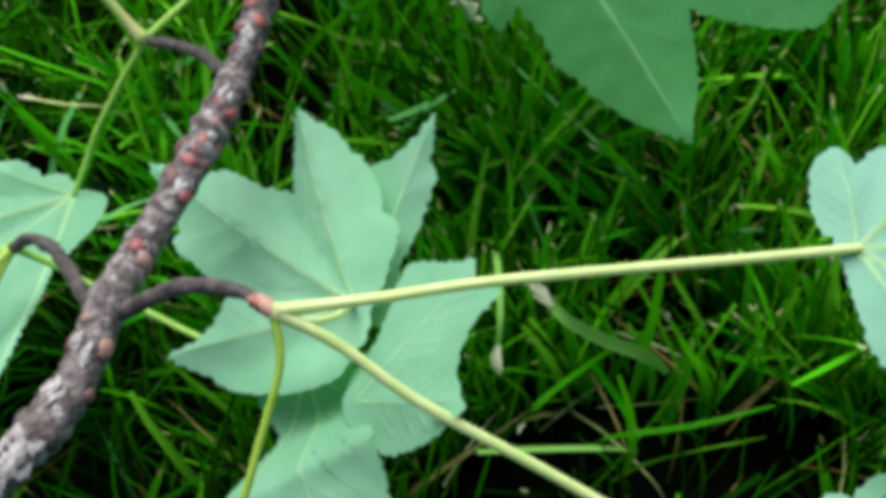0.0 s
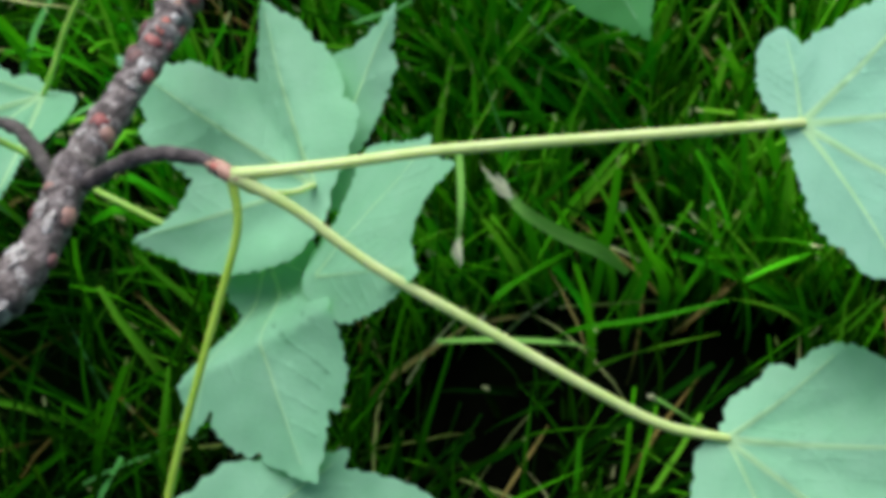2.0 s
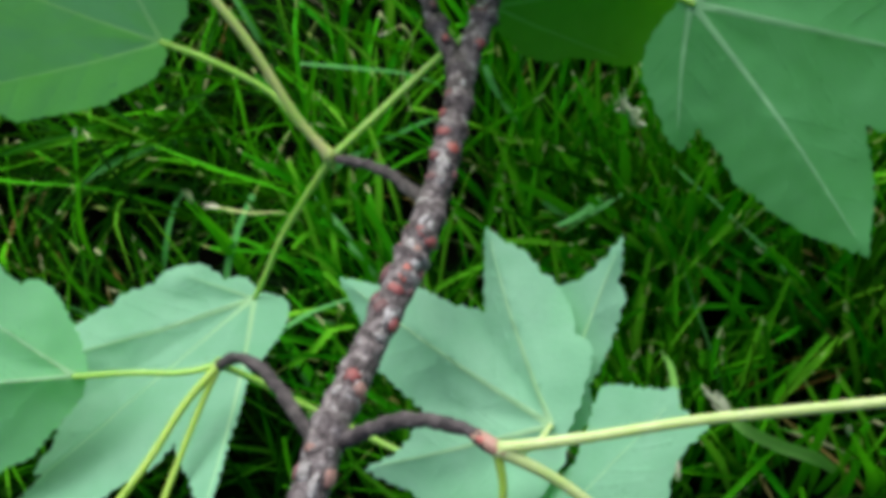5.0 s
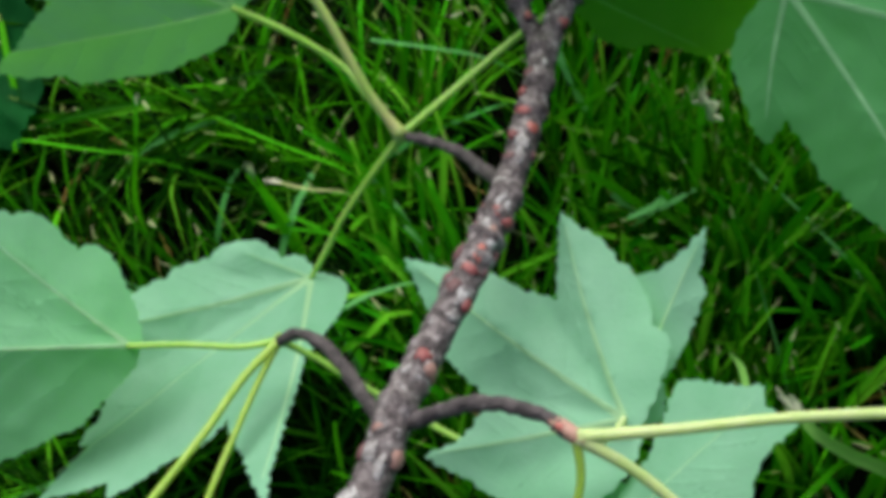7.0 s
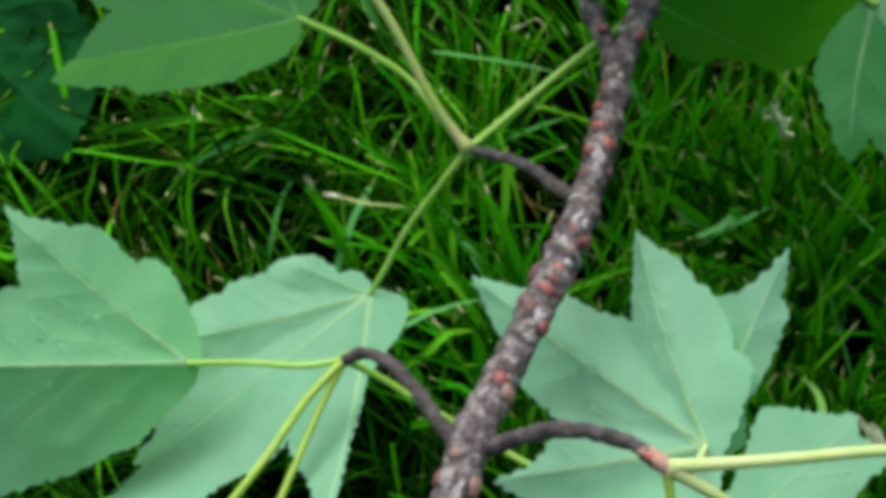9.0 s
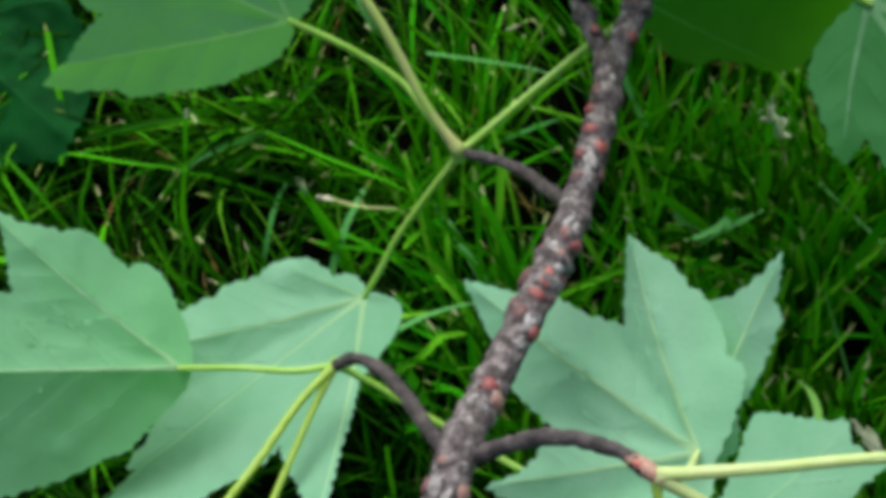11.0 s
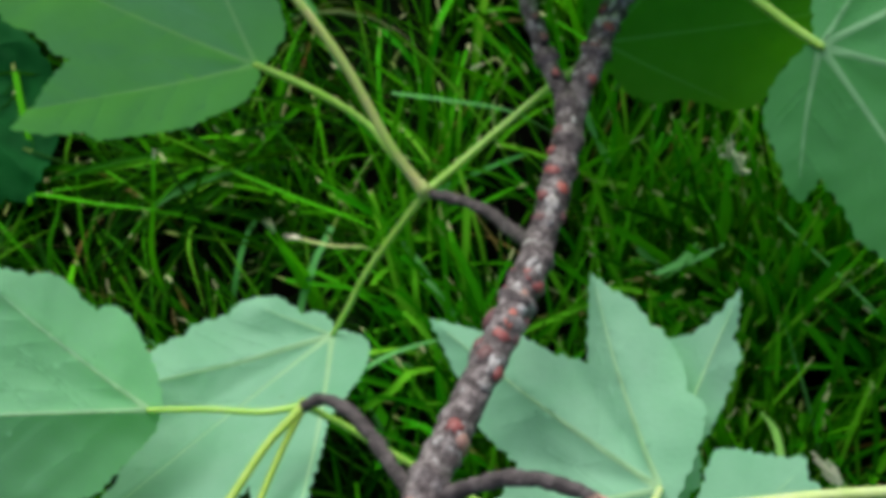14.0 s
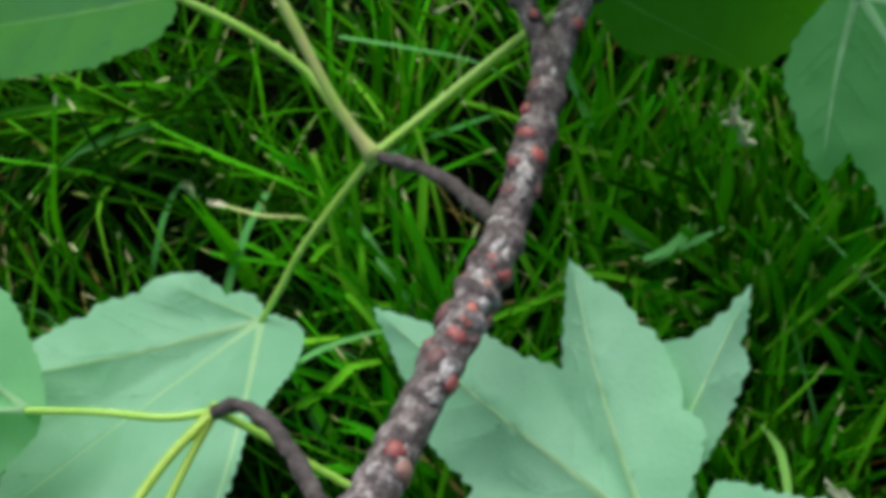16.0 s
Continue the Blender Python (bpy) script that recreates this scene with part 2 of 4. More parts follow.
def blob(centre, axes, sizes, rng, rough=0.12, rings=6, sides=9):
    """A small uneven rounded body."""
    verts, faces = [], []
    for i in range(rings + 1):
        v = math.pi * i / rings
        for k in range(sides):
            u = 2 * math.pi * k / sides
            w = 1 + rng.uniform(-rough, rough)
            q = (math.sin(v) * math.cos(u) * w, math.sin(v) * math.sin(u) * w, math.cos(v))
            verts.append(Vector(centre) + sum((ax * (c * s) for ax, c, s in zip(axes, q, sizes)), Vector()))
    for i in range(rings):
        for k in range(sides):
            q = (k + 1) % sides
            faces.append((i * sides + k, (i + 1) * sides + k, (i + 1) * sides + q, i * sides + q))
    return verts, faces


def frame_of(base, ahead, normal):
    y = Vector(ahead).normalized()
    z = (Vector(normal) - y * Vector(normal).dot(y)).normalized()
    x = y.cross(z)
    m = Matrix((x, y, z)).transposed().to_4x4()
    m.translation = base
    return m


def polar(angle, cm):
    a = radians(angle)
    return np.array((-math.sin(a) * cm, math.cos(a) * cm)) * 0.01


def toothed(margin, tooth, rng):
    """The leaf's margin: from mark to mark, softly bowed, with uneven forward-pointing teeth."""
    pts = [polar(a, r) for a, r in margin]
    n, out = len(pts), []
    for k in range(n):
        a, b = pts[k], pts[(k + 1) % n]
        d = b - a
        length = np.linalg.norm(d)
        normal = np.array((-d[1], d[0])) / (length + 1e-9)
        if normal @ (a + b) < 0:
            normal = -normal
        tip_a, tip_b = margin[k][1], margin[(k + 1) % n][1]
        at_a = tip_a > tip_b and tip_a > margin[k - 1][1]
        at_b = tip_b > tip_a and tip_b > margin[(k + 2) % n][1]
        rising = np.linalg.norm(b) > np.linalg.norm(a)
        steps = max(2, int(length / 0.0006))
        count = max(1, round(length / (tooth * rng.uniform(2.8, 4.6))))
        sizes = [rng.uniform(0.35, 1.45) for _ in range(count + 1)]
        uneven = rng.uniform(0.75, 1.35)
        for s in range(steps):
            t = s / steps
            place = t ** uneven * count
            ph = place % 1.0
            ph = ph if rising else 1 - ph
            saw = (ph / 0.76 if ph < 0.76 else (1 - ph) / 0.24) - 0.5
            edge = min(1, 5 * t, 5 * (1 - t))
            bow = 0.03 * length * math.sin(math.pi * t)
            bow -= 0.45 * length * (at_a * t * math.exp(-t / 0.18) + at_b * (1 - t) * math.exp(-(1 - t) / 0.18))
            out.append(a + d * t + normal * (saw * tooth * edge * sizes[int(place)] + bow))
    return np.array(out)


def leaf(parent, label, base, ahead, normal, margin, veins, droop=0.0, fold=0.0, wave=0.0012, mat=None, vein_mat=None, tooth=0.0009, fold_left=0.0, name="leaf", seed=1, vein_width=0.0005, sag=0.0030, quilt=0.00024, rear=0.0, rear_from=0.010):
    """A lobed leaf blade with raised veins. margin and veins: degrees from the midrib (to its left) and centimetres from the stalk."""
    rng = random.Random(seed)
    rim = toothed(margin, tooth, rng)
    reach = np.linalg.norm(rim, axis=1).max()
    tips = [polar(a, r) for a, r in veins]

    # side veins spring in pairs from the main ones and quilt the sheet between them
    springs, owner_of = [], []
    for number, tip in enumerate(tips):
        length = np.linalg.norm(tip)
        for share in (0.15, 0.29, 0.44, 0.60, 0.77):
            for way in (-1, 1):
                if rng.random() < 0.15:
                    continue
                turn = radians(way * rng.uniform(40, 54))
                c, w = math.cos(turn), math.sin(turn)
                go = np.array((tip[0] * c - tip[1] * w, tip[0] * w + tip[1] * c)) / length
                start = tip * (share + rng.uniform(-0.05, 0.05))
                springs.append((start, start + go * length * 0.42 * (1.1 - 0.75 * share) * rng.uniform(0.8, 1.15)))
                owner_of.append(number)

    def away(p, a, b):
        d = b - a
        t = np.clip(((p - a) @ d) / (d @ d), 0, 1)
        return np.linalg.norm(p - a - t[:, None] * d, axis=1)

    def heights(p):
        r = np.linalg.norm(p, axis=1)
        near = np.min([away(p, np.zeros(2), q) for q in tips], axis=0)
        side = np.min([away(p, a, b) for a, b in springs], axis=0)
        slope = np.where((p[:, 0] < 0) & (fold_left != 0), fold_left, fold)
        h = droop * (r / reach) ** 2 + slope * np.abs(p[:, 0]) - sag * (1 - np.exp(-near / 0.010))
        h -= quilt * (1 - np.exp(-(side / 0.0024) ** 2)) * np.minimum(1, near / 0.003)
        h -= 0.00006 * np.exp(-((near - 0.0013) / 0.0008) ** 2)
        soft = [noise.noise(Vector((x * 45 + seed * 7.3, y * 45, seed))) + 0.3 * noise.noise(Vector((x * 150, y * 150, seed * 3))) for x, y in p]
        step_in = np.clip((rear_from - p[:, 1]) / 0.012, 0, 1)
        h += rear * step_in ** 2 * (3 - 2 * step_in)
        return h + wave * np.array(soft)

    def half_width(tip, share):
        return (vein_width * (1 - 0.85 * share) + 0.0003 * math.exp(-share / 0.05)) * min(1, np.linalg.norm(tip) / 0.035)

    # the outline, the edges and crest of each vein, and a fine grid between them
    pts = [tuple(p) for p in rim]
    area = sum(a[0] * b[1] - b[0] * a[1] for a, b in zip(pts, pts[1:] + pts[:1]))
    areas = [list(range(len(pts)))[::1 if area > 0 else -1]]
    shares = np.linspace(0.015, 0.96, 15)
    crest, ridge = set(), set()
    for tip in tips:
        go = tip / np.linalg.norm(tip)
        across = np.array((-go[1], go[0]))
        bend = rng.uniform(-0.03, 0.03) * np.linalg.norm(tip)
        middle = [tip * u + across * bend * math.sin(math.pi * u) for u in shares]
        first = len(pts)
        pts += [tuple(m - across * half_width(tip, u)) for m, u in zip(middle, shares)]
        pts += [tuple(m + across * half_width(tip, u)) for m, u in zip(middle[::-1], shares[::-1])]
        areas.append(list(range(first, len(pts))))
        crest |= set(range(len(pts), len(pts) + len(shares) - 2))
        pts += [tuple(m) for m in middle[1:-1]]
    ends = np.roll(rim, -1, axis=0)

    def on_blade(q):
        """Inside the outline, and clear of its edge."""
        crossing = ((rim[:, 1] > q[1]) != (ends[:, 1] > q[1])) & (q[0] < rim[:, 0] + (q[1] - rim[:, 1]) * (ends[:, 0] - rim[:, 0]) / np.where(ends[:, 1] == rim[:, 1], 1e-9, ends[:, 1] - rim[:, 1]))
        return crossing.sum() % 2 == 1 and np.linalg.norm(rim - q, axis=1).min() > 0.0009

    # fine side veins, bent towards the tip
    for (a, b), number in zip(springs, owner_of):
        d = b - a
        go = tips[number] / np.linalg.norm(tips[number])
        across = np.array((-d[1], d[0])) / np.linalg.norm(d)
        line = []
        for t in np.linspace(0.0, 1, 9):
            q = a + d * t + go * np.linalg.norm(d) * 0.16 * t * t
            if not on_blade(q):
                break
            line.append(q)
        if len(line) < 4:
            continue
        thin = [min(vein_width, 0.0005) * 0.24 * (1 - 0.7 * k / (len(line) - 1)) for k in range(len(line))]
        first = len(pts)
        pts += [tuple(q - across * w) for q, w in zip(line, thin)]
        pts += [tuple(q + across * w) for q, w in zip(line[::-1], thin[::-1])]
        areas.append(list(range(first, len(pts))))
        ridge |= set(range(len(pts), len(pts) + len(line) - 2))
        pts += [tuple(q) for q in line[1:-1]]
    step = 0.0010
    low, high = rim.min(axis=0), rim.max(axis=0)
    for row in range(int((high[1] - low[1]) / step) + 1):
        for col in range(int((high[0] - low[0]) / step) + 1):
            p = np.array((low[0] + (col + 0.5 * (row % 2)) * step, low[1] + row * step))
            if all(np.linalg.norm(p - q * min(0.96, max(0.0, (p @ q) / (q @ q)))) > 1.8 * vein_width for q in tips):
                pts.append(tuple(p + (rng.uniform(-0.0002, 0.0002), rng.uniform(-0.0002, 0.0002))))
    flat, _, tris, source, _, inside = delaunay_2d_cdt([Vector(p) for p in pts], [], areas, 1, 1e-7)
    spots = np.array([(p[0], p[1]) for p in flat])
    lift = [0.00020 if any(o in crest for o in origin) else 0.00003 if any(o in ridge for o in origin) else 0.0 for origin in source]
    top = [Vector((x, y, h + up)) for (x, y), h, up in zip(spots, heights(spots), lift)]
    faces, strips = [], {number: [] for number in range(len(tips))}
    for face, within in zip(tris, inside):
        a, b, c = (flat[k] for k in face)
        up = (b - a).cross(c - a) > 0
        face = tuple(face) if up else tuple(face)[::-1]
        owners = [w - 1 for w in sorted(within) if 0 < w <= len(tips)]
        if owners:
            strips[owners[0]].append(face)
        elif 0 in within:
            faces.append(face)

    def piece(chosen):
        used = sorted({k for f in chosen for k in f})
        slot = {k: q for q, k in enumerate(used)}
        return [top[k] for k in used], [tuple(slot[k] for k in f) for f in chosen]

    v, f = piece(faces)
    blade = part(name, mesh_of(name, v, f, mat or UNDERSIDE), parent, label, frame_of(base, ahead, normal))
    for number, tip in enumerate(tips):
        v, f = piece(strips[number])
        part("vein", mesh_of("vein", v, f, vein_mat or VEIN), blade)
    return blade


def stalk(parent, name, points, r0, r1, mat, label="", lump=None, sides=10, per=8, flare=0.0):
    line = spline(points, per)
    if name == "petiole":
        # a rounded end, sunk a little into the leaf
        go = (line[-1] - line[-2]) / np.linalg.norm(line[-1] - line[-2])
        line = np.vstack([line, [line[-1] + go * r1 * u for u in (0.5, 0.87, 1.0)]])
        ends = {len(line) - 3: 0.87, len(line) - 2: 0.5, len(line) - 1: 0.05}
        v, f = tube(line, lambda s: (r0 + (r1 - r0) * s + flare * math.exp(-s * 22) - 0.25 * r1 * math.exp(-(1 - s) * 14)) * ends.get(round(s * (len(line) - 1)), 1.0), sides, lump)
        return part(name, mesh_of(name, v, f, mat), parent, label)
    v, f = tube(line, lambda s: r0 + (r1 - r0) * s + flare * (math.exp(-s * 22) + (0.7 * math.exp(-(1 - s) * 22) if flare < 0.0008 else 0)), sides, lump)
    return part(name, mesh_of(name, v, f, mat), parent, label)


# ---------------------------------------------------------------- ground
g = 60.0
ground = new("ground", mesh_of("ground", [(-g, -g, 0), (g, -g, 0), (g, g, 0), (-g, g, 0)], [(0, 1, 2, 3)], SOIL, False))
tagged(ground, "soil under a green lawn, gap shade in its near-black colour", "ground", kind="structure")

# ---------------------------------------------------------------- maple branch
STEM = [(-0.0975, -0.006, 0.1370), (-0.0855, 0.0149, 0.1285), (-0.0794, 0.0244, 0.1243), (-0.0710, 0.0384, 0.1198), (-0.0653, 0.0502, 0.1167), (-0.0624, 0.0633, 0.1154),
        (-0.0593, 0.0724, 0.1130), (-0.0543, 0.0850, 0.1102), (-0.0493, 0.0982, 0.1078), (-0.0453, 0.1085, 0.1068), (-0.0427, 0.1190, 0.1052), (-0.0402, 0.1311, 0.1037), (-0.0382, 0.1418, 0.1027), (-0.0374, 0.1534, 0.1019)]
branch = new("maple_branch")
branch.location = (0, 0, 0)
tagged(branch, "maple branch with red buds and upturned pale leaves over grass", "branch")


def knots(p, s, a):
    """Swollen rings of old bud scars, and rough bark."""
    ring = 0.0
    for place, size, width in ((0.235, 1.6, 0.012), (0.265, 0.8, 0.010), (0.40, 0.9, 0.012), (0.49, 0.5, 0.008), (0.57, 0.6, 0.008), (0.615, 0.9, 0.009), (0.650, 1.4, 0.008), (0.685, 1.2, 0.008), (0.73, 0.5, 0.012), (0.83, 0.6, 0.009), (0.875, 0.7, 0.010), (0.93, 0.8, 0.010), (0.985, 0.8, 0.015)):
        ring += size * math.exp(-((s - place) / width) ** 2)
    rough = noise.noise(p * 260) * 0.0006 + noise.noise(p * 620) * 0.00045
    return 0.0008 * ring * (1 + 0.8 * noise.noise(p * 330)) + rough


stem = stalk(branch, "stem", STEM, 0.0038, 0.0030, BARK, "knobbly grey bark with lichen patches", knots, 28, 20)
SHOOTS = [
    [(-0.0375, 0.1510, 0.1018), (-0.0422, 0.1610, 0.1030), (-0.0460, 0.1709, 0.1046), (-0.0492, 0.1809, 0.1064), (-0.0520, 0.1955, 0.1089), (-0.0521, 0.2137, 0.1121)],
    [(-0.0372, 0.1510, 0.1020), (-0.0329, 0.1625, 0.1038), (-0.0299, 0.1709, 0.1055), (-0.0261, 0.1795, 0.1072), (-0.0210, 0.1924, 0.1098), (-0.0132, 0.2101, 0.1134)],
]
shoot_left = stalk(branch, "shoot", SHOOTS[0], 0.0021, 0.0017, BARK, "dark side shoot of the fork", knots, 18, 12)
shoot_right = stalk(branch, "shoot", SHOOTS[1], 0.0029, 0.0023, BARK, "grey main shoot of the fork", knots, 20, 12)


def twig_lump(p, s, a):
    return noise.noise(p * 330) * 0.00050 + noise.noise(p * 1000) * 0.00026


CNODE, LNODE, TNODE = (-0.0289, 0.0577, 0.1308), (-0.0920, 0.0850, 0.0877), (-0.0700, 0.1388, 0.0822)
twig_a = stalk(branch, "twig", [(-0.0640, 0.0590, 0.1135), (-0.0606, 0.0616, 0.1147), (-0.0551, 0.0632, 0.1183), (-0.0493, 0.0644, 0.1219), (-0.0425, 0.0641, 0.1254), (-0.0359, 0.0622, 0.1282), (-0.0321, 0.0599, 0.1297), CNODE],
               0.0018, 0.0012, TWIG_BARK, "dark curved spur twig", twig_lump, 16, 10, 0.0012)
twig_b = stalk(branch, "twig", [(-0.0632, 0.0600, 0.1140), (-0.0660, 0.0640, 0.1130), (-0.0704, 0.0694, 0.1080), (-0.0746, 0.0754, 0.1031), (-0.0810, 0.0819, 0.0972), (-0.0872, 0.0852, 0.0922), LNODE],
               0.0016, 0.0013, TWIG_BARK, "dark hooked spur twig", twig_lump, 16, 10, 0.0011)
twig_c = stalk(branch, "twig", [(-0.0440, 0.1175, 0.1030), (-0.0478, 0.1230, 0.0960), (-0.0523, 0.1285, 0.0910), (-0.0569, 0.1328, 0.0880), (-0.0622, 0.1360, 0.0850), TNODE],
               0.0016, 0.0012, TWIG_BARK, "dark thin spur twig", twig_lump, 16, 10, 0.0010)

# red buds and bud scales: (share of the stem, side across it from -1 to 1, size in mm)
stem_line = spline(STEM, 20)


def bud(owner, line, share, side, size, seed, mat=None):
    rng = random.Random(seed)
    i = min(len(line) - 2, max(1, int(share * (len(line) - 1))))
    ahead = Vector(line[i + 1] - line[i - 1]).normalized()
    view = Vector((0.05, -0.33, 0.94))
    across = ahead.cross(view).normalized()
    over = across.cross(ahead).normalized()
    r = 0.0038 - 0.0008 * share if owner is stem else 0.0029
    d = (across * side + over * math.sqrt(max(0.0, 1 - side * side))).normalized()
    tang = ahead.cross(d).normalized()
    s = size * 0.001
    v, f = blob(Vector(line[i]) + d * (r - s * (0.22 if abs(side) < 0.7 else 0.0)), (tang, ahead, d), (s * rng.uniform(0.8, 1.15), s * rng.uniform(0.8, 1.25), s * 0.58), rng, 0.24, 8, 11)
    mat = mat or rng.choice((BUD, BUD_DARK, BUD_DARK))
    part("bud", mesh_of("bud", v, f, mat), owner, "small red bud")
    # the swollen bark collar from which it grows
    v, f = blob(Vector(line[i]) + d * (r - s * 0.55) - ahead * s * 0.3, (tang, ahead, d), (s * 1.2, s * 1.1, s * 0.8), rng, 0.14)
    part("bud_collar", mesh_of("bud_collar", v, f, BARK if owner is not shoot_left else TWIG_BARK), owner)


BUDS = ((0.15, 0.3, 1.3, PEACH), (0.20, -0.1, 1.5, BUD_DARK), (0.235, 0.93, 1.5, BUD_DARK), (0.273, 0.46, 1.4, BUD), (0.292, 0.95, 1.8, BUD_DARK), (0.338, -1.15, 1.7, BUD_DARK), (0.335, 0.85, 1.7, PEACH), (0.362, -0.65, 1.4, PEACH),
        (0.40, -0.6, 1.2, BUD_DARK), (0.477, -0.05, 1.9, BUD), (0.469, 0.70, 1.8, PEACH), (0.462, 0.98, 1.5, BUD), (0.554, 0.80, 1.7, BUD), (0.569, -0.45, 1.9, BUD_DARK), (0.578, -0.98, 1.6, BUD_DARK), (0.596, 0.05, 1.8, BUD), (0.603, 0.9, 1.3, BUD_DARK),
        (0.612, -1.15, 2.1, BUD_DARK), (0.619, 0.05, 2.1, CORAL), (0.630, 1.0, 1.6, BUD_DARK), (0.654, -1.05, 1.7, BUD), (0.654, 0.12, 1.6, PEACH), (0.681, 0.75, 1.5, BUD), (0.692, -0.05, 1.5, BUD), (0.690, -1.0, 1.6, BUD_DARK), (0.688, 1.05, 1.4, BUD_DARK),
        (0.785, -0.63, 1.5, BUD_DARK), (0.80, 0.95, 1.3, BUD_DARK), (0.823, -0.75, 1.7, BUD), (0.835, 0.45, 1.7, CORAL), (0.862, -0.55, 1.9, BUD), (0.872, 0.1, 1.2, BUD_DARK), (0.877, 1.05, 1.6, BUD_DARK), (0.900, -0.95, 1.5, BUD), (0.931, 1.05, 1.6, BUD_DARK), (0.935, -0.73, 1.5, BUD_DARK))
for k, (share, side, size, mat) in enumerate(BUDS):
    bud(stem, stem_line, share, side, size, k, mat)
LICHENS = ((0.942, -0.07, 2.6), (0.95, 0.2, 1.6), (0.808, 0.06, 2.4), (0.792, 0.10, 2.4), (0.742, -0.70, 2.3), (0.727, -0.75, 2.2), (0.715, -0.16, 2.6), (0.70, 0.3, 1.6), (0.558, 0.27, 2.3), (0.538, 0.35, 2.4), (0.658, -0.45, 2.0), (0.64, 0.4, 1.8),
           (0.477, 0.45, 1.8), (0.45, -0.5, 1.8), (0.335, -0.60, 2.6), (0.32, 0.1, 2.2), (0.238, -0.75, 2.6), (0.228, -0.4, 2.6), (0.258, 0.75, 2.4), (0.20, 0.1, 2.8), (0.15, -0.4, 3.0), (0.10, 0.3, 3.0), (0.05, 0.0, 3.6), (0.08, -0.5, 3.2),
           (0.13, 0.2, 3.4), (0.18, -0.3, 3.2), (0.22, 0.4, 3.0), (0.03, 0.4, 3.6), (0.17, 0.6, 3.0), (0.06, 0.7, 3.2), (0.185, -0.8, 3.0), (0.12, -0.85, 3.0), (0.27, -0.1, 2.4))
crust = random.Random(77)
LICHENS += tuple((crust.uniform(0.01, 0.27), crust.uniform(-0.95, 0.95), crust.uniform(2.0, 4.2)) for _ in range(34))
PALE_SPOTS = [(stem, stem_line, 0.0039 - 0.0008 * q[0], *q) for q in LICHENS]
shoot_line = spline(SHOOTS[1], 12)
# on the shoot the pale spots brighten the bark as if lit
PALE_SPOTS += [(shoot_right, shoot_line, 0.0028, crust.uniform(0.08, 0.75), crust.uniform(-0.9, 0.9), crust.uniform(1.4, 2.6)) for _ in range(14)]
for k, (owner, line, radius, share, side, size) in enumerate(PALE_SPOTS):
    rng = random.Random(200 + k)
    i = min(len(line) - 2, max(1, int(share * (len(line) - 1))))
    ahead = Vector(line[i + 1] - line[i - 1]).normalized()
    across = ahead.cross(Vector((0.05, -0.33, 0.94))).normalized()
    d = across * side + across.cross(ahead) * math.sqrt(1 - side * side)
    v, f = blob(Vector(line[i]) + d * radius, (ahead.cross(d).normalized(), ahead, d), tuple(0.001 * q for q in (size * rng.uniform(0.4, 0.7), size * rng.uniform(0.6, 1.0), 0.32)), rng, 0.55, 7, 11)
    part("lichen_lit_patch", mesh_of("lichen_lit_patch", v, f, LICHEN_LIT), owner, "whitish patch of lichen and lit bark")
for k, (share, side, size) in enumerate(((0.133, 0.63, 1.6), (0.25, -0.25, 1.5), (0.25, -1.0, 1.4), (0.367, 0.16, 1.6), (0.46, -0.8, 1.2), (0.567, 0.0, 1.7), (0.60, 0.9, 1.5), (0.8, 0.5, 1.2))):
    bud(shoot_right, spline(SHOOTS[1], 12), share, side, size, 60 + k, BUD)
for k, (share, side, size) in enumerate(((0.15, 0.1, 1.0), (0.33, 0.3, 1.1), (0.42, 0.2, 0.9))):
    bud(shoot_left, spline(SHOOTS[0], 12), share, side, size, 80 + k)
for owner, node, back, size in ((twig_a, CNODE, (-0.0321, 0.0599, 0.1297), 1.52),):
    d = (Vector(node) - Vector(back)).normalized()
    a = d.orthogonal().normalized()
    v, f = blob(Vector(node) - d * 0.0023, (a, d.cross(a), d), (size * 0.001, size * 0.001, 0.0044), random.Random(7), 0.10, 9, 12)
    tip_bud = part("bud", mesh_of("bud", v, f, PINK), owner, "pinkish tip bud with pale scales")
    for k in (0.0046, 0.0034, 0.0018, 0.0005):
        v, f = blob(Vector(node) - d * k, (a, d.cross(a), d), (size * 0.00104, size * 0.00104, 0.00032), random.Random(int(k * 1e5)), 0.10, 6, 12)
        part("bud_scale", mesh_of("bud_scale", v, f, SCALE), tip_bud, "pale bud scale ring")
    over = (Vector((0.05, -0.33, 0.94)) - d * d.dot(Vector((0.05, -0.33, 0.94)))).normalized()
    v, f = blob(Vector(node) - d * 0.0032 + over * size * 0.0008, (over, d.cross(over), d), (size * 0.0004, size * 0.0005, 0.0009), random.Random(9), 0.15, 7, 10)
    part("bud_eye", mesh_of("bud_eye", v, f, CORAL), tip_bud, "coral red eye of the bud")

# green swellings where the stalks leave the thinner twigs
for owner, node, size in ((twig_b, LNODE, 1.5), (twig_c, TNODE, 1.9)):
    v, f = blob(Vector(node), (Vector((1, 0, 0)), Vector((0, 1, 0)), Vector((0, 0, 1))), (size * 0.001, size * 0.0011, size * 0.0009), random.Random(5), 0.16, 9, 12)
    part("node", mesh_of("node", v, f, PETIOLE_GREEN), owner, "yellow-green swollen stalk node")

# leaf stalks
R1, R2, C1, L1, L2 = (0.0745, 0.0710, 0.1259), (0.0616, 0.0162, 0.1048), (-0.0180, 0.0692, 0.0978), (-0.1280, 0.0842, 0.0801), (-0.0951, 0.1149, 0.0453)
UL, UR1, UR2 = (-0.1106, 0.1634, 0.0969), (0.0142, 0.1607, 0.1145), (-0.0300, 0.1739, 0.0937)
C3 = (-0.0290, 0.0578, 0.0858)
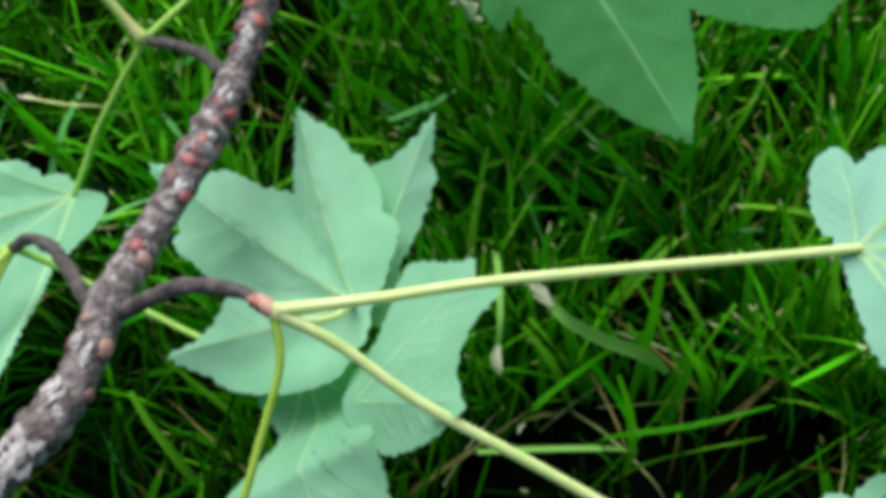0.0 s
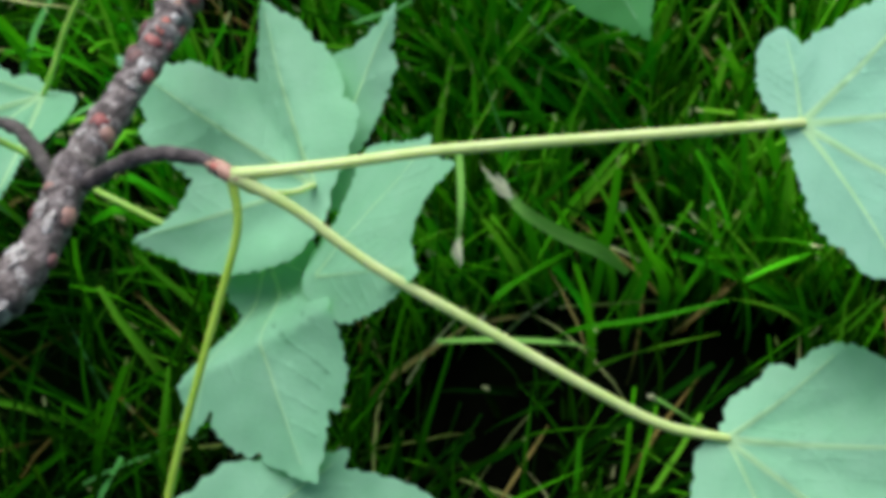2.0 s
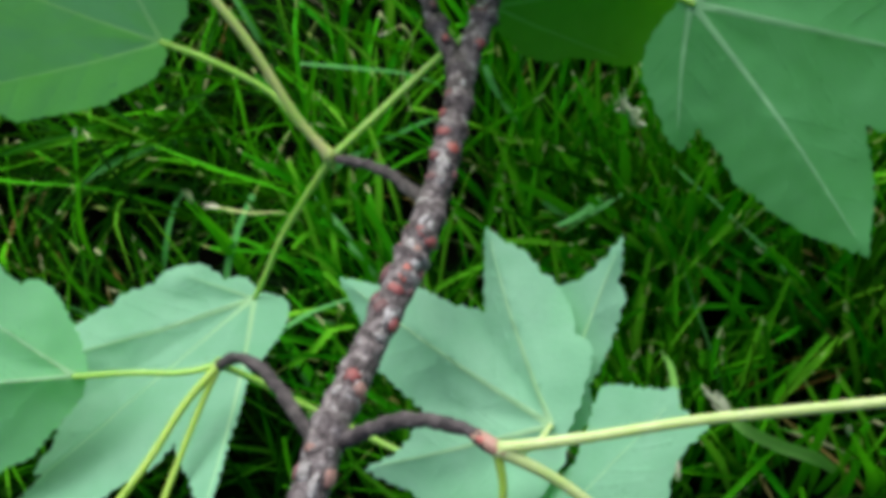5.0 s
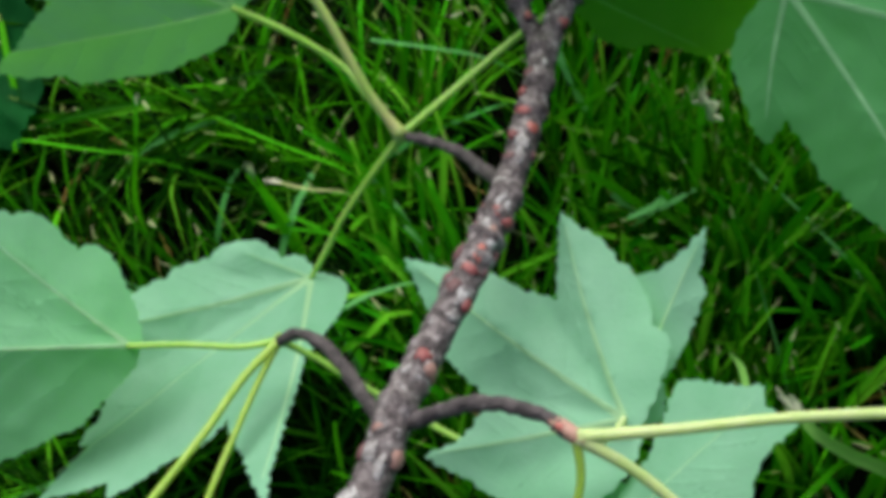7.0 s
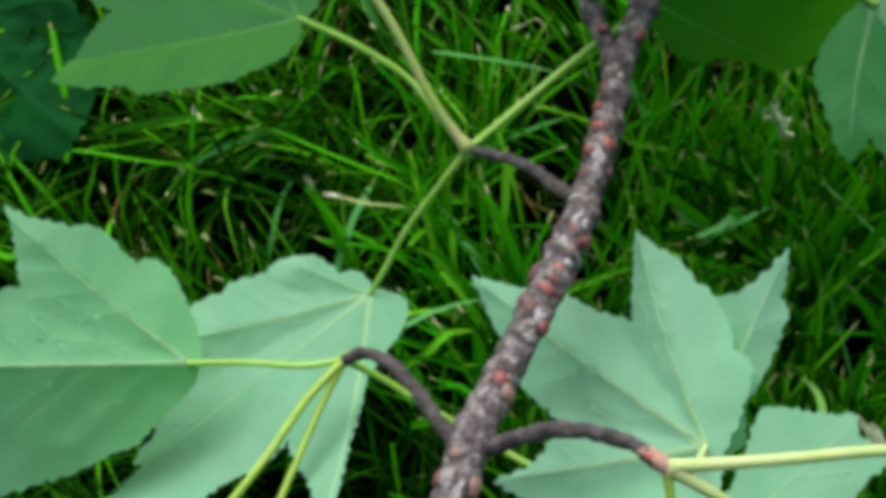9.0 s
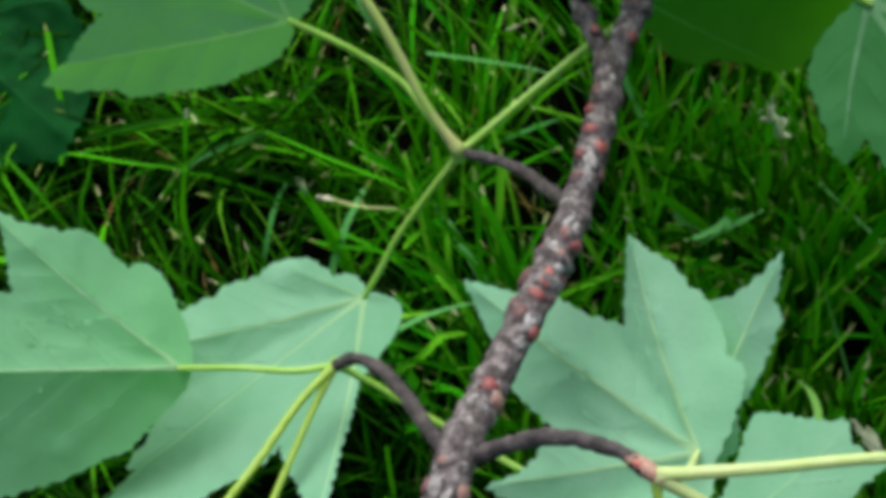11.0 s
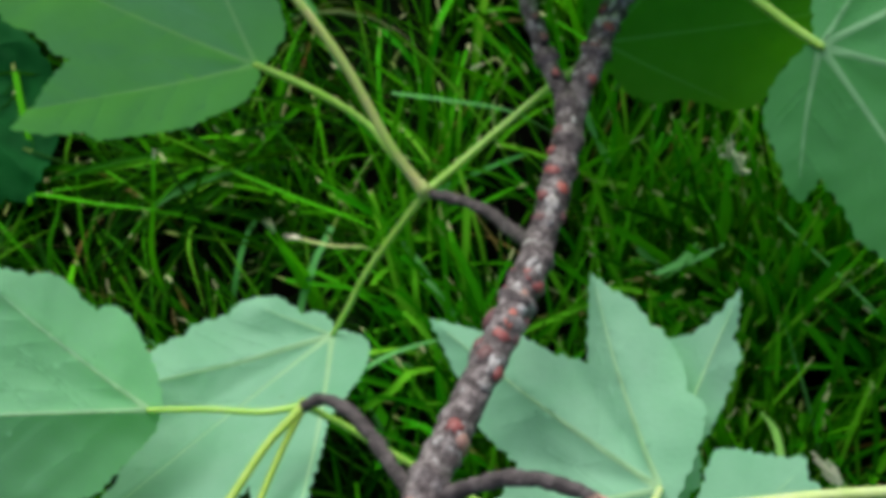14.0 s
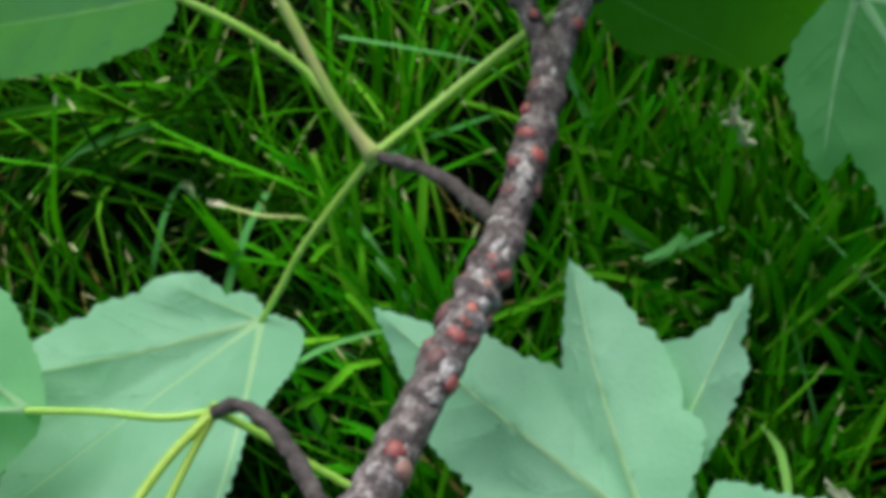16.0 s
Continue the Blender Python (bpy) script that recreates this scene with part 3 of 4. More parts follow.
stalk(branch, "petiole", [CNODE, (-0.0111, 0.0603, 0.1300), (0.0075, 0.0634, 0.1293), (0.0355, 0.0666, 0.1279), (0.0560, 0.0688, 0.1268), R1], 0.0011, 0.00095, PETIOLE, "long pale green leaf stalk", flare=0.0004)
stalk(branch, "petiole", [CNODE, (-0.0179, 0.0526, 0.1276), (-0.0043, 0.0439, 0.1226), (0.0155, 0.0342, 0.1166), (0.0359, 0.0241, 0.1105), (0.0494, 0.0183, 0.1068), R2], 0.0011, 0.00095, PETIOLE, "long pale green leaf stalk", flare=0.0004)
stalk(branch, "petiole", [CNODE, (-0.0263, 0.0585, 0.1214), (-0.0213, 0.0631, 0.1087), C1], 0.00083, 0.00070, PETIOLE, "short yellow-green leaf stalk", flare=0.0003)
stalk(branch, "petiole", [CNODE, (-0.0280, 0.0493, 0.1266), (-0.0319, 0.0366, 0.1199), (-0.0365, 0.0226, 0.1126), (-0.0406, 0.0092, 0.1057), (-0.0434, -0.0015, 0.0992), (-0.0450, -0.0095, 0.0937)], 0.00078, 0.00074, PETIOLE_OLIVE, "thin olive leaf stalk", flare=0.0003)
stalk(branch, "petiole", [LNODE, (-0.0838, 0.0822, 0.0838), (-0.0765, 0.0789, 0.0805), (-0.0654, 0.0744, 0.0755), (-0.0488, 0.0665, 0.0755), C3], 0.00078, 0.00074, PETIOLE_GREEN, "yellow-green leaf stalk under the stem", flare=0.0003)
stalk(branch, "petiole", [LNODE, (-0.1010, 0.0835, 0.0862), (-0.1140, 0.0842, 0.0832), L1], 0.00080, 0.00070, PETIOLE_GREEN, "thin yellow-green leaf stalk", flare=0.0003)
stalk(branch, "petiole", [LNODE, (-0.0987, 0.0757, 0.0888), (-0.1052, 0.0628, 0.0902), (-0.1137, 0.0477, 0.0924), (-0.1207, 0.0347, 0.0947), (-0.1290, 0.0200, 0.0900)], 0.00097, 0.00087, PETIOLE_OLIVE, "green leaf stalk", flare=0.0003)
stalk(branch, "petiole", [LNODE, (-0.0958, 0.0750, 0.0872), (-0.0996, 0.0624, 0.0875), (-0.1031, 0.0490, 0.0880), (-0.1053, 0.0363, 0.0885), (-0.1075, 0.0240, 0.0890)], 0.00078, 0.00074, PETIOLE_OLIVE, "thin olive leaf stalk", flare=0.0003)
stalk(branch, "petiole", [TNODE, (-0.0785, 0.1319, 0.0714), (-0.0858, 0.1256, 0.0610), (-0.0903, 0.1202, 0.0530), L2], 0.00083, 0.00074, PETIOLE_GREEN, "thin yellow-green leaf stalk", flare=0.0003)
stalk(branch, "petiole", [TNODE, (-0.0780, 0.1467, 0.0850), (-0.0853, 0.1546, 0.0868), (-0.0975, 0.1597, 0.0923), UL], 0.00083, 0.00083, PETIOLE_GREEN, "yellow-green leaf stalk", flare=0.0003)
stalk(branch, "petiole", [TNODE, (-0.0783, 0.1471, 0.0893), (-0.0893, 0.1619, 0.1014), (-0.1039, 0.1767, 0.1144), (-0.1180, 0.1930, 0.1270)], 0.00115, 0.00101, PETIOLE_PINK, "thick pinkish green leaf stalk", flare=0.0011)
stalk(branch, "petiole", [TNODE, (-0.0617, 0.1460, 0.0850), (-0.0442, 0.1623, 0.0885), (-0.0348, 0.1698, 0.0905), UR2], 0.00092, 0.00092, PETIOLE_GREEN, "pale green leaf stalk behind the stem", flare=0.0004)
stalk(branch, "petiole", [(-0.0195, 0.1985, 0.1085), (-0.0150, 0.1900, 0.1150), (-0.0102, 0.1780, 0.1191), (0.0002, 0.1703, 0.1174), (0.0079, 0.1649, 0.1156), UR1], 0.00110, 0.00101, PETIOLE_GREEN, "pale green leaf stalk", flare=0.0004)

# leaves, their pale undersides turned to the sky
leaf(branch, "pale green maple leaf, underside up", C1, (-0.271, 0.960, -0.067), (-0.358, -0.035, 0.933),
     [(178, 0.9), (155, 1.5), (136, 1.9), (122, 2.32), (110, 2.79), (100, 3.3), (93, 3.55), (87, 4.05), (82, 4.55), (79.5, 3.75), (74, 3.4), (68, 3.24), (62, 3.2), (57, 3.85), (54, 4.3), (52, 4.85), (49.5, 5.08), (47, 4.95), (45, 5.16), (42, 5.65), (39, 6.17), (37, 6.65), (35, 6.05), (33.5, 5.7), (31, 5.15), (27, 4.85), (24, 4.15), (22, 3.75), (18, 3.45), (14, 3.12), (9, 3.67), (5, 4.2), (1.5, 4.95), (-3, 4.33), (-7, 4.12), (-10, 3.77), (-13, 3.42), (-16, 3.36), (-21, 2.95), (-27, 2.5), (-31, 2.03), (-39, 1.98), (-44, 1.88), (-51, 1.45), (-56, 1.05), (-66, 0.8), (-82, 0.5), (-130, 0.35), (-165, 0.6)],
     [(1, 4.7), (37, 6.3), (82, 4.3)], droop=-0.002, sag=0.0036, vein_width=0.0006, rear=0.004, rear_from=-0.001, seed=2)
leaf(branch, "side lobe of the pale leaf, set back", (-0.0176, 0.0705, 0.0885), (0.386, 0.875, 0.291), (-0.151, -0.252, 0.956),
     [(90, 0.31), (40, 1.0), (26, 2.2), (19, 3.15), (12, 3.28), (8.5, 3.55), (5, 3.88), (2, 4.5), (-0.8, 3.86), (-2, 3.48), (-6, 3.36), (-8.5, 2.9), (-11, 2.4), (-14.5, 1.9), (-17, 1.4), (-18, 1.2), (-28, 1.1), (-50, 0.9), (-100, 0.55), (-150, 0.3)], [(2, 4.2)], seed=3, name="leaf_lobe")
leaf(branch, "pale green maple leaf below another", (-0.0341, 0.0532, 0.1015), (0.421, -0.897, -0.136), (-0.320, -0.287, 0.903),
     [(165, 0.4), (110, 0.8), (61, 1.4), (50, 1.9), (44, 2.2), (35, 2.7), (31, 2.92), (29, 3.1), (26, 3.25), (23, 3.5), (20, 3.62), (16, 3.77), (14, 3.92), (11, 3.78), (6, 4.26), (2, 4.58), (0, 4.88), (-5, 4.58), (-7, 4.43), (-12, 4.24), (-14, 3.97), (-18, 4.05), (-24, 3.81), (-29, 3.5), (-31, 3.14), (-34, 3.45), (-36.5, 3.74), (-40, 3.56), (-43, 3.14), (-47, 2.95), (-48, 2.7), (-47, 2.22), (-46, 1.74), (-43, 1.55), (-49, 1.38), (-60, 1.35), (-76, 1.3), (-95, 1.25), (-140, 0.5)],
     [(-2, 4.6), (-36, 3.5), (44, 2.0)], rear=-0.017, rear_from=0.020, droop=0.005, quilt=0.00008, sag=0.0018, seed=4)
leaf(branch, "bright folded side lobe of the leaf", (-0.0167, 0.0489, 0.0995), (0.598, 0.661, 0.454), (-0.732, 0.218, 0.646),
     [(107, 0.6), (78, 0.9), (54, 1.2), (44, 1.28), (39, 2.1), (37.5, 3.02), (26, 3.1), (16, 3.17), (7, 3.38), (0, 3.66), (-6, 3.46), (-11, 3.55), (-18, 3.85), (-20, 3.28), (-24, 2.95), (-31, 2.76), (-40, 2.75), (-49, 3.0), (-54, 3.22), (-62, 2.85), (-70, 2.5), (-78, 2.1), (-90, 1.64), (-103, 1.0), (-140, 0.5), (-200, 0.45)],
     [(-2, 3.4), (-52, 2.9)], vein_width=0.0003, droop=-0.001, sag=0.0014, wave=0.0010, quilt=0.00008, seed=5, name="leaf_lobe")
leaf(branch, "broad mid-green maple leaf, underside up", L1, (-0.992, -0.105, 0.073), (0.097, -0.241, 0.966),
     [(130, 0.31), (88, 0.57), (70, 0.93), (60, 1.42), (56, 1.92), (55, 2.19), (47, 2.69), (43, 3.33), (40, 3.83), (36, 4.47), (33, 5.34), (26, 4.92), (18, 4.56), (10, 5.38), (0, 6.38), (-13, 5.02), (-22, 4.65), (-25, 4.27), (-28, 4.47), (-34, 4.87), (-38, 5.28), (-40.5, 5.75), (-42, 5.09), (-46, 4.54), (-48.5, 4.22), (-52, 4.08), (-55, 3.83), (-57, 3.47), (-58, 3.01), (-61, 2.61), (-64, 2.66), (-69, 2.58), (-75, 2.28), (-80, 1.87), (-82, 1.6), (-85, 1.37), (-97, 0.87), (-108, 0.57), (-135, 0.36)],
     [(0, 5.93), (-39, 5.47)], fold=-0.10, fold_left=-0.19, sag=0.0028, mat=GREENER, seed=6)
leaf(branch, "pale green maple leaf with one half folded up", L2, (-0.719, -0.687, 0.106), (0.099, 0.050, 0.994),
     [(160, 0.4), (131, 0.8), (114, 1.1), (92, 1.44), (77, 1.78), (66, 2.1), (52, 2.95), (51, 3.47), (50, 4.08), (48.5, 4.79), (48, 5.33), (47.5, 6.0), (48, 7.1), (45.5, 6.6), (43, 6.2), (40, 5.7), (36, 5.31), (32, 4.92), (30.5, 4.7), (28.5, 5.3), (26, 5.6), (23, 5.94), (21, 6.22), (19.5, 6.72), (16, 7.5), (13, 7.2), (5, 8.6), (4, 7.94), (3, 7.2), (1.8, 6.93), (0, 7.1), (-1.5, 6.9), (-3, 6.4), (-12, 5.4), (-27, 5.9), (-33, 4.9), (-36, 4.53), (-38, 4.28), (-41, 3.8), (-44, 3.74), (-47, 3.49), (-50, 3.1), (-54, 2.8), (-60, 2.72), (-66, 2.46), (-74, 2.06), (-80, 1.68), (-80, 1.22), (-75, 1.0), (-91, 0.92), (-108, 0.76), (-118, 0.52), (-145, 0.25)],
     [(3, 8.2), (46, 6.6), (-24, 5.4), (-62, 2.0)], fold=-0.04, fold_left=1.0, vein_width=0.00068, sag=0.0040, seed=7)
leaf(branch, "bright pale maple leaf on a long stalk", R1, (0.994, 0.046, 0.096), (-0.099, 0.079, 0.992),
     [(143, 0.45), (141, 0.7), (133, 0.9), (124, 1.14), (114, 1.5), (107, 1.81), (98, 2.03), (91, 2.1), (86, 1.97), (81, 1.72), (76, 1.86), (73, 2.07), (67, 2.25), (63, 2.57), (60, 2.85), (54, 3.3), (48, 3.9), (43, 5.0), (36, 4.6), (22, 4.3), (10, 5.3), (3, 6.4), (-6, 5.0), (-26, 4.1), (-40, 4.5), (-46, 4.6), (-58, 3.75), (-61.5, 3.63), (-64, 3.25), (-67, 3.4), (-70, 3.5), (-74, 3.23), (-78, 3.07), (-80, 2.81), (-82, 2.5), (-85, 2.42), (-88, 2.2), (-91, 1.98), (-94, 1.77), (-96, 1.45), (-100, 1.18), (-108, 0.75), (-135, 0.4)],
     [(4, 6.1), (45, 4.5), (-37, 4.2), (-68, 3.2), (90, 1.9)], droop=-0.003, quilt=0.0001, sag=0.0020, vein_width=0.00066, mat=SKY_TINT, seed=8)
leaf(branch, "round-lobed pale maple leaf on a long stalk", R2, (1.0, -0.031, 0.003), (0.0, 0.10, 0.995),
     [(92, 0.33), (85, 0.66), (75, 0.91), (64, 1.14), (58, 1.45), (59, 1.67), (56, 1.86), (50, 1.99), (46, 2.0), (45.5, 2.3), (45, 2.62), (41, 2.99), (36, 3.31), (30, 3.57), (27, 3.69), (24, 3.74), (22, 3.58), (21.5, 3.9), (20, 4.3), (12, 5.2), (4, 6.2), (-10, 4.9), (-18, 4.4), (-34, 5.2), (-42, 5.4), (-65, 3.2), (-95, 2.6), (-120, 1.5), (-124, 1.21), (-133, 0.91), (-153, 0.68), (-167, 0.45), (-184, 0.18)],
     [(1, 5.9), (38, 2.9), (-34, 5.0), (-70, 2.6)], quilt=0.0001, vein_width=0.0006, seed=9)
leaf(branch, "green maple leaf hanging upright, coloured as if shaded", UL, (-0.866, 0.227, 0.446), (0.10, -0.796, 0.597),
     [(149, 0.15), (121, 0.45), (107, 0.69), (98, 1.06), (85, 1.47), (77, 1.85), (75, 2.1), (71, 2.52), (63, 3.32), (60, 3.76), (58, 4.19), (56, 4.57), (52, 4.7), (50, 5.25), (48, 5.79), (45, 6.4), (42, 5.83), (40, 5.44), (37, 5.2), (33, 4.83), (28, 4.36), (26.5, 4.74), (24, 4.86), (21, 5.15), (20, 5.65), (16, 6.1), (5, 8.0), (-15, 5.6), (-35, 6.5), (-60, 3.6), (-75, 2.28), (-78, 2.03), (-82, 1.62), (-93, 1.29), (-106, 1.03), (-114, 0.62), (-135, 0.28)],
     [(4, 7.6), (41, 5.9), (-37, 6.1)], mat=HALF_SHADED, vein_mat=SHADED_VEIN, quilt=0.0002, seed=10, wave=0.0008, sag=0.0012, fold=-0.06, fold_left=-0.05)
leaf(branch, "large maple leaf coloured green as if shaded", UR1, (0.587, -0.670, -0.454), (0.096, -0.500, 0.861),
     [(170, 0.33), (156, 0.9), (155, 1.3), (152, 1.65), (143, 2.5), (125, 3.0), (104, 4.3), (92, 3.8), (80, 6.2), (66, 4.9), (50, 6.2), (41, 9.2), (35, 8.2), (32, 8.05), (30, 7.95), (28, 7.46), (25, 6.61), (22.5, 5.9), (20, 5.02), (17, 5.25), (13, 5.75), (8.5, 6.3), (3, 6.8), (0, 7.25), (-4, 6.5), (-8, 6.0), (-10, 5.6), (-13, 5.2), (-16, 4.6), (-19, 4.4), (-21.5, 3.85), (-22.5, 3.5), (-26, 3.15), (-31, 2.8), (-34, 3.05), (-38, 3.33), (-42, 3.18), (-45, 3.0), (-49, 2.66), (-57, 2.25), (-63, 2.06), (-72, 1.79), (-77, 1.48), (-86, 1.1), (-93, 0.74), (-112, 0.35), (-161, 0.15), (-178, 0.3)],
     [(0, 6.9), (42, 8.6), (80, 5.6), (-40, 2.9), (114, 2.9)], mat=SHADED, vein_mat=SHADED_VEIN, quilt=0.00012, seed=11, vein_width=0.0008, wave=0.0010, sag=0.0016, fold=-0.10, fold_left=-0.08)
leaf(branch, "maple leaf coloured dark green for shade", UR2, (0.986, 0.150, 0.040), (0.10, -0.86, 0.50),
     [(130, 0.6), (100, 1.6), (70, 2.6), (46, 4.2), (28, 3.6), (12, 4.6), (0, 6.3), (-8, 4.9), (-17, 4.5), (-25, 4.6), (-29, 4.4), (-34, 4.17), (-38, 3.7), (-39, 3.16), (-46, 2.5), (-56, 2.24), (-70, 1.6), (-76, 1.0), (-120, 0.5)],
     [(1, 5.8), (45, 3.9), (-34, 3.7)], mat=DEEP_SHADED, vein_mat=DEEP_SHADED_VEIN, quilt=0.00015, seed=12, wave=0.0008, sag=0.0009)
leaf(branch, "pale green maple leaf underneath", (-0.0450, -0.0095, 0.0935), (0.80, 0.55, 0.0), (0.05, -0.10, 0.99),
     [(140, 0.6), (90, 1.0), (60, 1.3), (46, 1.55), (38.4, 1.74), (31.6, 2.19), (26.3, 2.59), (18, 2.86), (10.8, 3.25), (4.7, 3.78), (1, 4.36), (-3, 4.09), (-11.8, 4.97), (-17, 5.42), (-24, 6.0), (-30, 4.8), (-45, 3.6), (-80, 2.6), (-120, 0.9)], [(0, 4.1), (40, 1.6), (-22, 5.6)], quilt=0.0001, sag=0.0016, seed=13)
leaf(branch, "pale green maple leaf beside the stem", (-0.1290, 0.0200, 0.0890), (0.93, 0.10, 0.0), (0.0, -0.15, 0.98),
     [(150, 0.4), (95, 0.6), (60, 1.2), (36, 2.4), (22, 3.5), (12, 4.55), (0, 4.3), (-10, 3.9), (-25, 3.0), (-60, 3.4), (-110, 1.0)], [(10, 4.3), (60, 2.5), (-50, 3.0)], seed=14)

# unseen leaf and stalk added past the grey shoot, to shade the leaf below
stalk(branch, "petiole", [(-0.0150, 0.2060, 0.1125), (-0.0330, 0.2120, 0.1180), (-0.0600, 0.2100, 0.1220)], 0.0010, 0.0009, PETIOLE, "green leaf stalk", flare=0.0004)
leaf(branch, "unseen maple leaf added past the shoot to cast shade", (-0.0600, 0.2100, 0.1220), (0.99, 0.02, 0.0), (-0.05, 0.66, 0.75),
     [(140, 1.0), (95, 3.2), (70, 3.6), (48, 5.4), (25, 6.4), (8, 7.2), (0, 8.2), (-8, 7.2), (-25, 6.4), (-48, 5.4), (-70, 3.6), (-95, 3.2), (-140, 1.0)], [(0, 6.9), (48, 4.6), (-48, 4.6)], seed=16)

# a dark leaf lying in the grass
dark_leaf = new("fallen_leaf")
tagged(dark_leaf, "dark green glossy leaf lying in the grass", "leaf")
leaf(dark_leaf, "", (-0.245, 0.205, 0.027), (0.80, -0.60, 0.03), (0.05, -0.1, 1.0),
     [(150, 0.8), (95, 3.0), (50, 4.2), (30, 5.4), (10, 6.4), (-4, 7.2), (-14, 6.2), (-35, 5.6), (-70, 3.8), (-120, 1.0)], [(0, 6.6), (45, 4.2), (-40, 4.8)], mat=TOPSIDE, vein_mat=DARK_VEIN, name="blade", tooth=0.002, wave=0.004, seed=15)


# ---------------------------------------------------------------- grass
COVER = ((-0.175, 0.062, 0.060, 0.020), (-0.086, 0.126, 0.020, 0.036), (-0.030, 0.090, 0.050, 0.072), (-0.025, 0.035, 0.035, 0.066), (-0.160, 0.092, 0.042, 0.048), (-0.120, 0.095, 0.045, 0.034), (-0.145, 0.160, 0.040, 0.078), (0.035, 0.145, 0.040, 0.075),
         (0.0, 0.180, 0.035, 0.078), (0.105, 0.070, 0.045, 0.098), (0.095, 0.015, 0.040, 0.085), (-0.200, 0.170, 0.045, 0.028), (-0.030, 0.005, 0.040, 0.060), (-0.095, 0.025, 0.040, 0.070))


def ribbon(verts, faces, line, width, rng, cut=0.0, crease=0.35, tip=0.12):
    """A creased blade along a line; cut: the share of its width left at the mown end."""
    n = len(line)
    first = len(verts)
    for i, p in enumerate(line):
        s = i / (n - 1)
        ahead = Vector(line[min(i + 1, n - 1)] - line[max(i - 1, 0)]).normalized()
        c, w = math.cos(ribbon.twist * s), math.sin(ribbon.twist * s)
        side = ahead.cross(Vector((ribbon.turn[0] * c - ribbon.turn[1] * w, ribbon.turn[0] * w + ribbon.turn[1] * c, 0.55))).normalized()
        up = side.cross(ahead)
        wide = width * (0.55 + 0.45 * min(1, s * 4)) * max(cut, min(1, (1 - s) / 0.55) ** 0.7 if cut < 0.05 else 1 - (1 - cut) * s ** 3)
        wide = max(wide, 0.0001)
        verts += [Vector(p) - side * wide * 0.5 + up * wide * crease, Vector(p), Vector(p) + side * wide * 0.5 + up * wide * crease]
    for i in range(n - 1):
        a = first + 3 * i
        faces += [(a, a + 1, a + 4, a + 3), (a + 1, a + 2, a + 5, a + 4)]


ribbon.turn, ribbon.twist = (0.0, 0.0), 0.0


def lean_field(x, y):
    """The way in which the mown lawn leans, and how strongly."""
    k = min(1, max(0, (-x - 0.02) / 0.10))
    swirl = noise.noise(Vector((x * 9, y * 9, 4.0)))
    if y > 0.03:
        return math.radians(92 + 62 * k + 45 * swirl), 0.42 + 0.65 * k
    return math.radians(60 + 70 * swirl), 0.5


def blade_line(x, y, rng, length, lean, heading, curl):
    steps = 7
    pts, pitch = [], math.radians(86) - lean * 0.35
    p = np.array((x, y, 0.0))
    for i in range(steps):
        pts.append(p.copy())
        d = length / (steps - 1)
        p = p + d * np.array((math.cos(pitch) * math.cos(heading), math.cos(pitch) * math.sin(heading), math.sin(pitch)))
        pitch -= (lean * 1.25 + curl) / steps
        heading += rng.uniform(-0.1, 0.1)
    for q in pts:
        for cx, cy, r, top in COVER:
            if (q[0] - cx) ** 2 + (q[1] - cy) ** 2 < r * r and q[2] > top:
                q[2] = top - 0.002 * rng.random()
        q[2] = max(q[2], 0.0)
    return np.array(pts)


SPARSE = ((0.046, 0.040, 0.042, 0.030, 0.80), (-0.085, 0.060, 0.036, 0.045, 0.55), (-0.085, 0.235, 0.030, 0.020, 0.6), (0.012, 0.185, 0.022, 0.012, 0.6), (0.042, 0.100, 0.026, 0.022, 0.42), (-0.064, 0.212, 0.032, 0.024, 0.93), (-0.080, 0.122, 0.022, 0.014, 0.55), (-0.010, 0.158, 0.010, 0.012, 0.5))


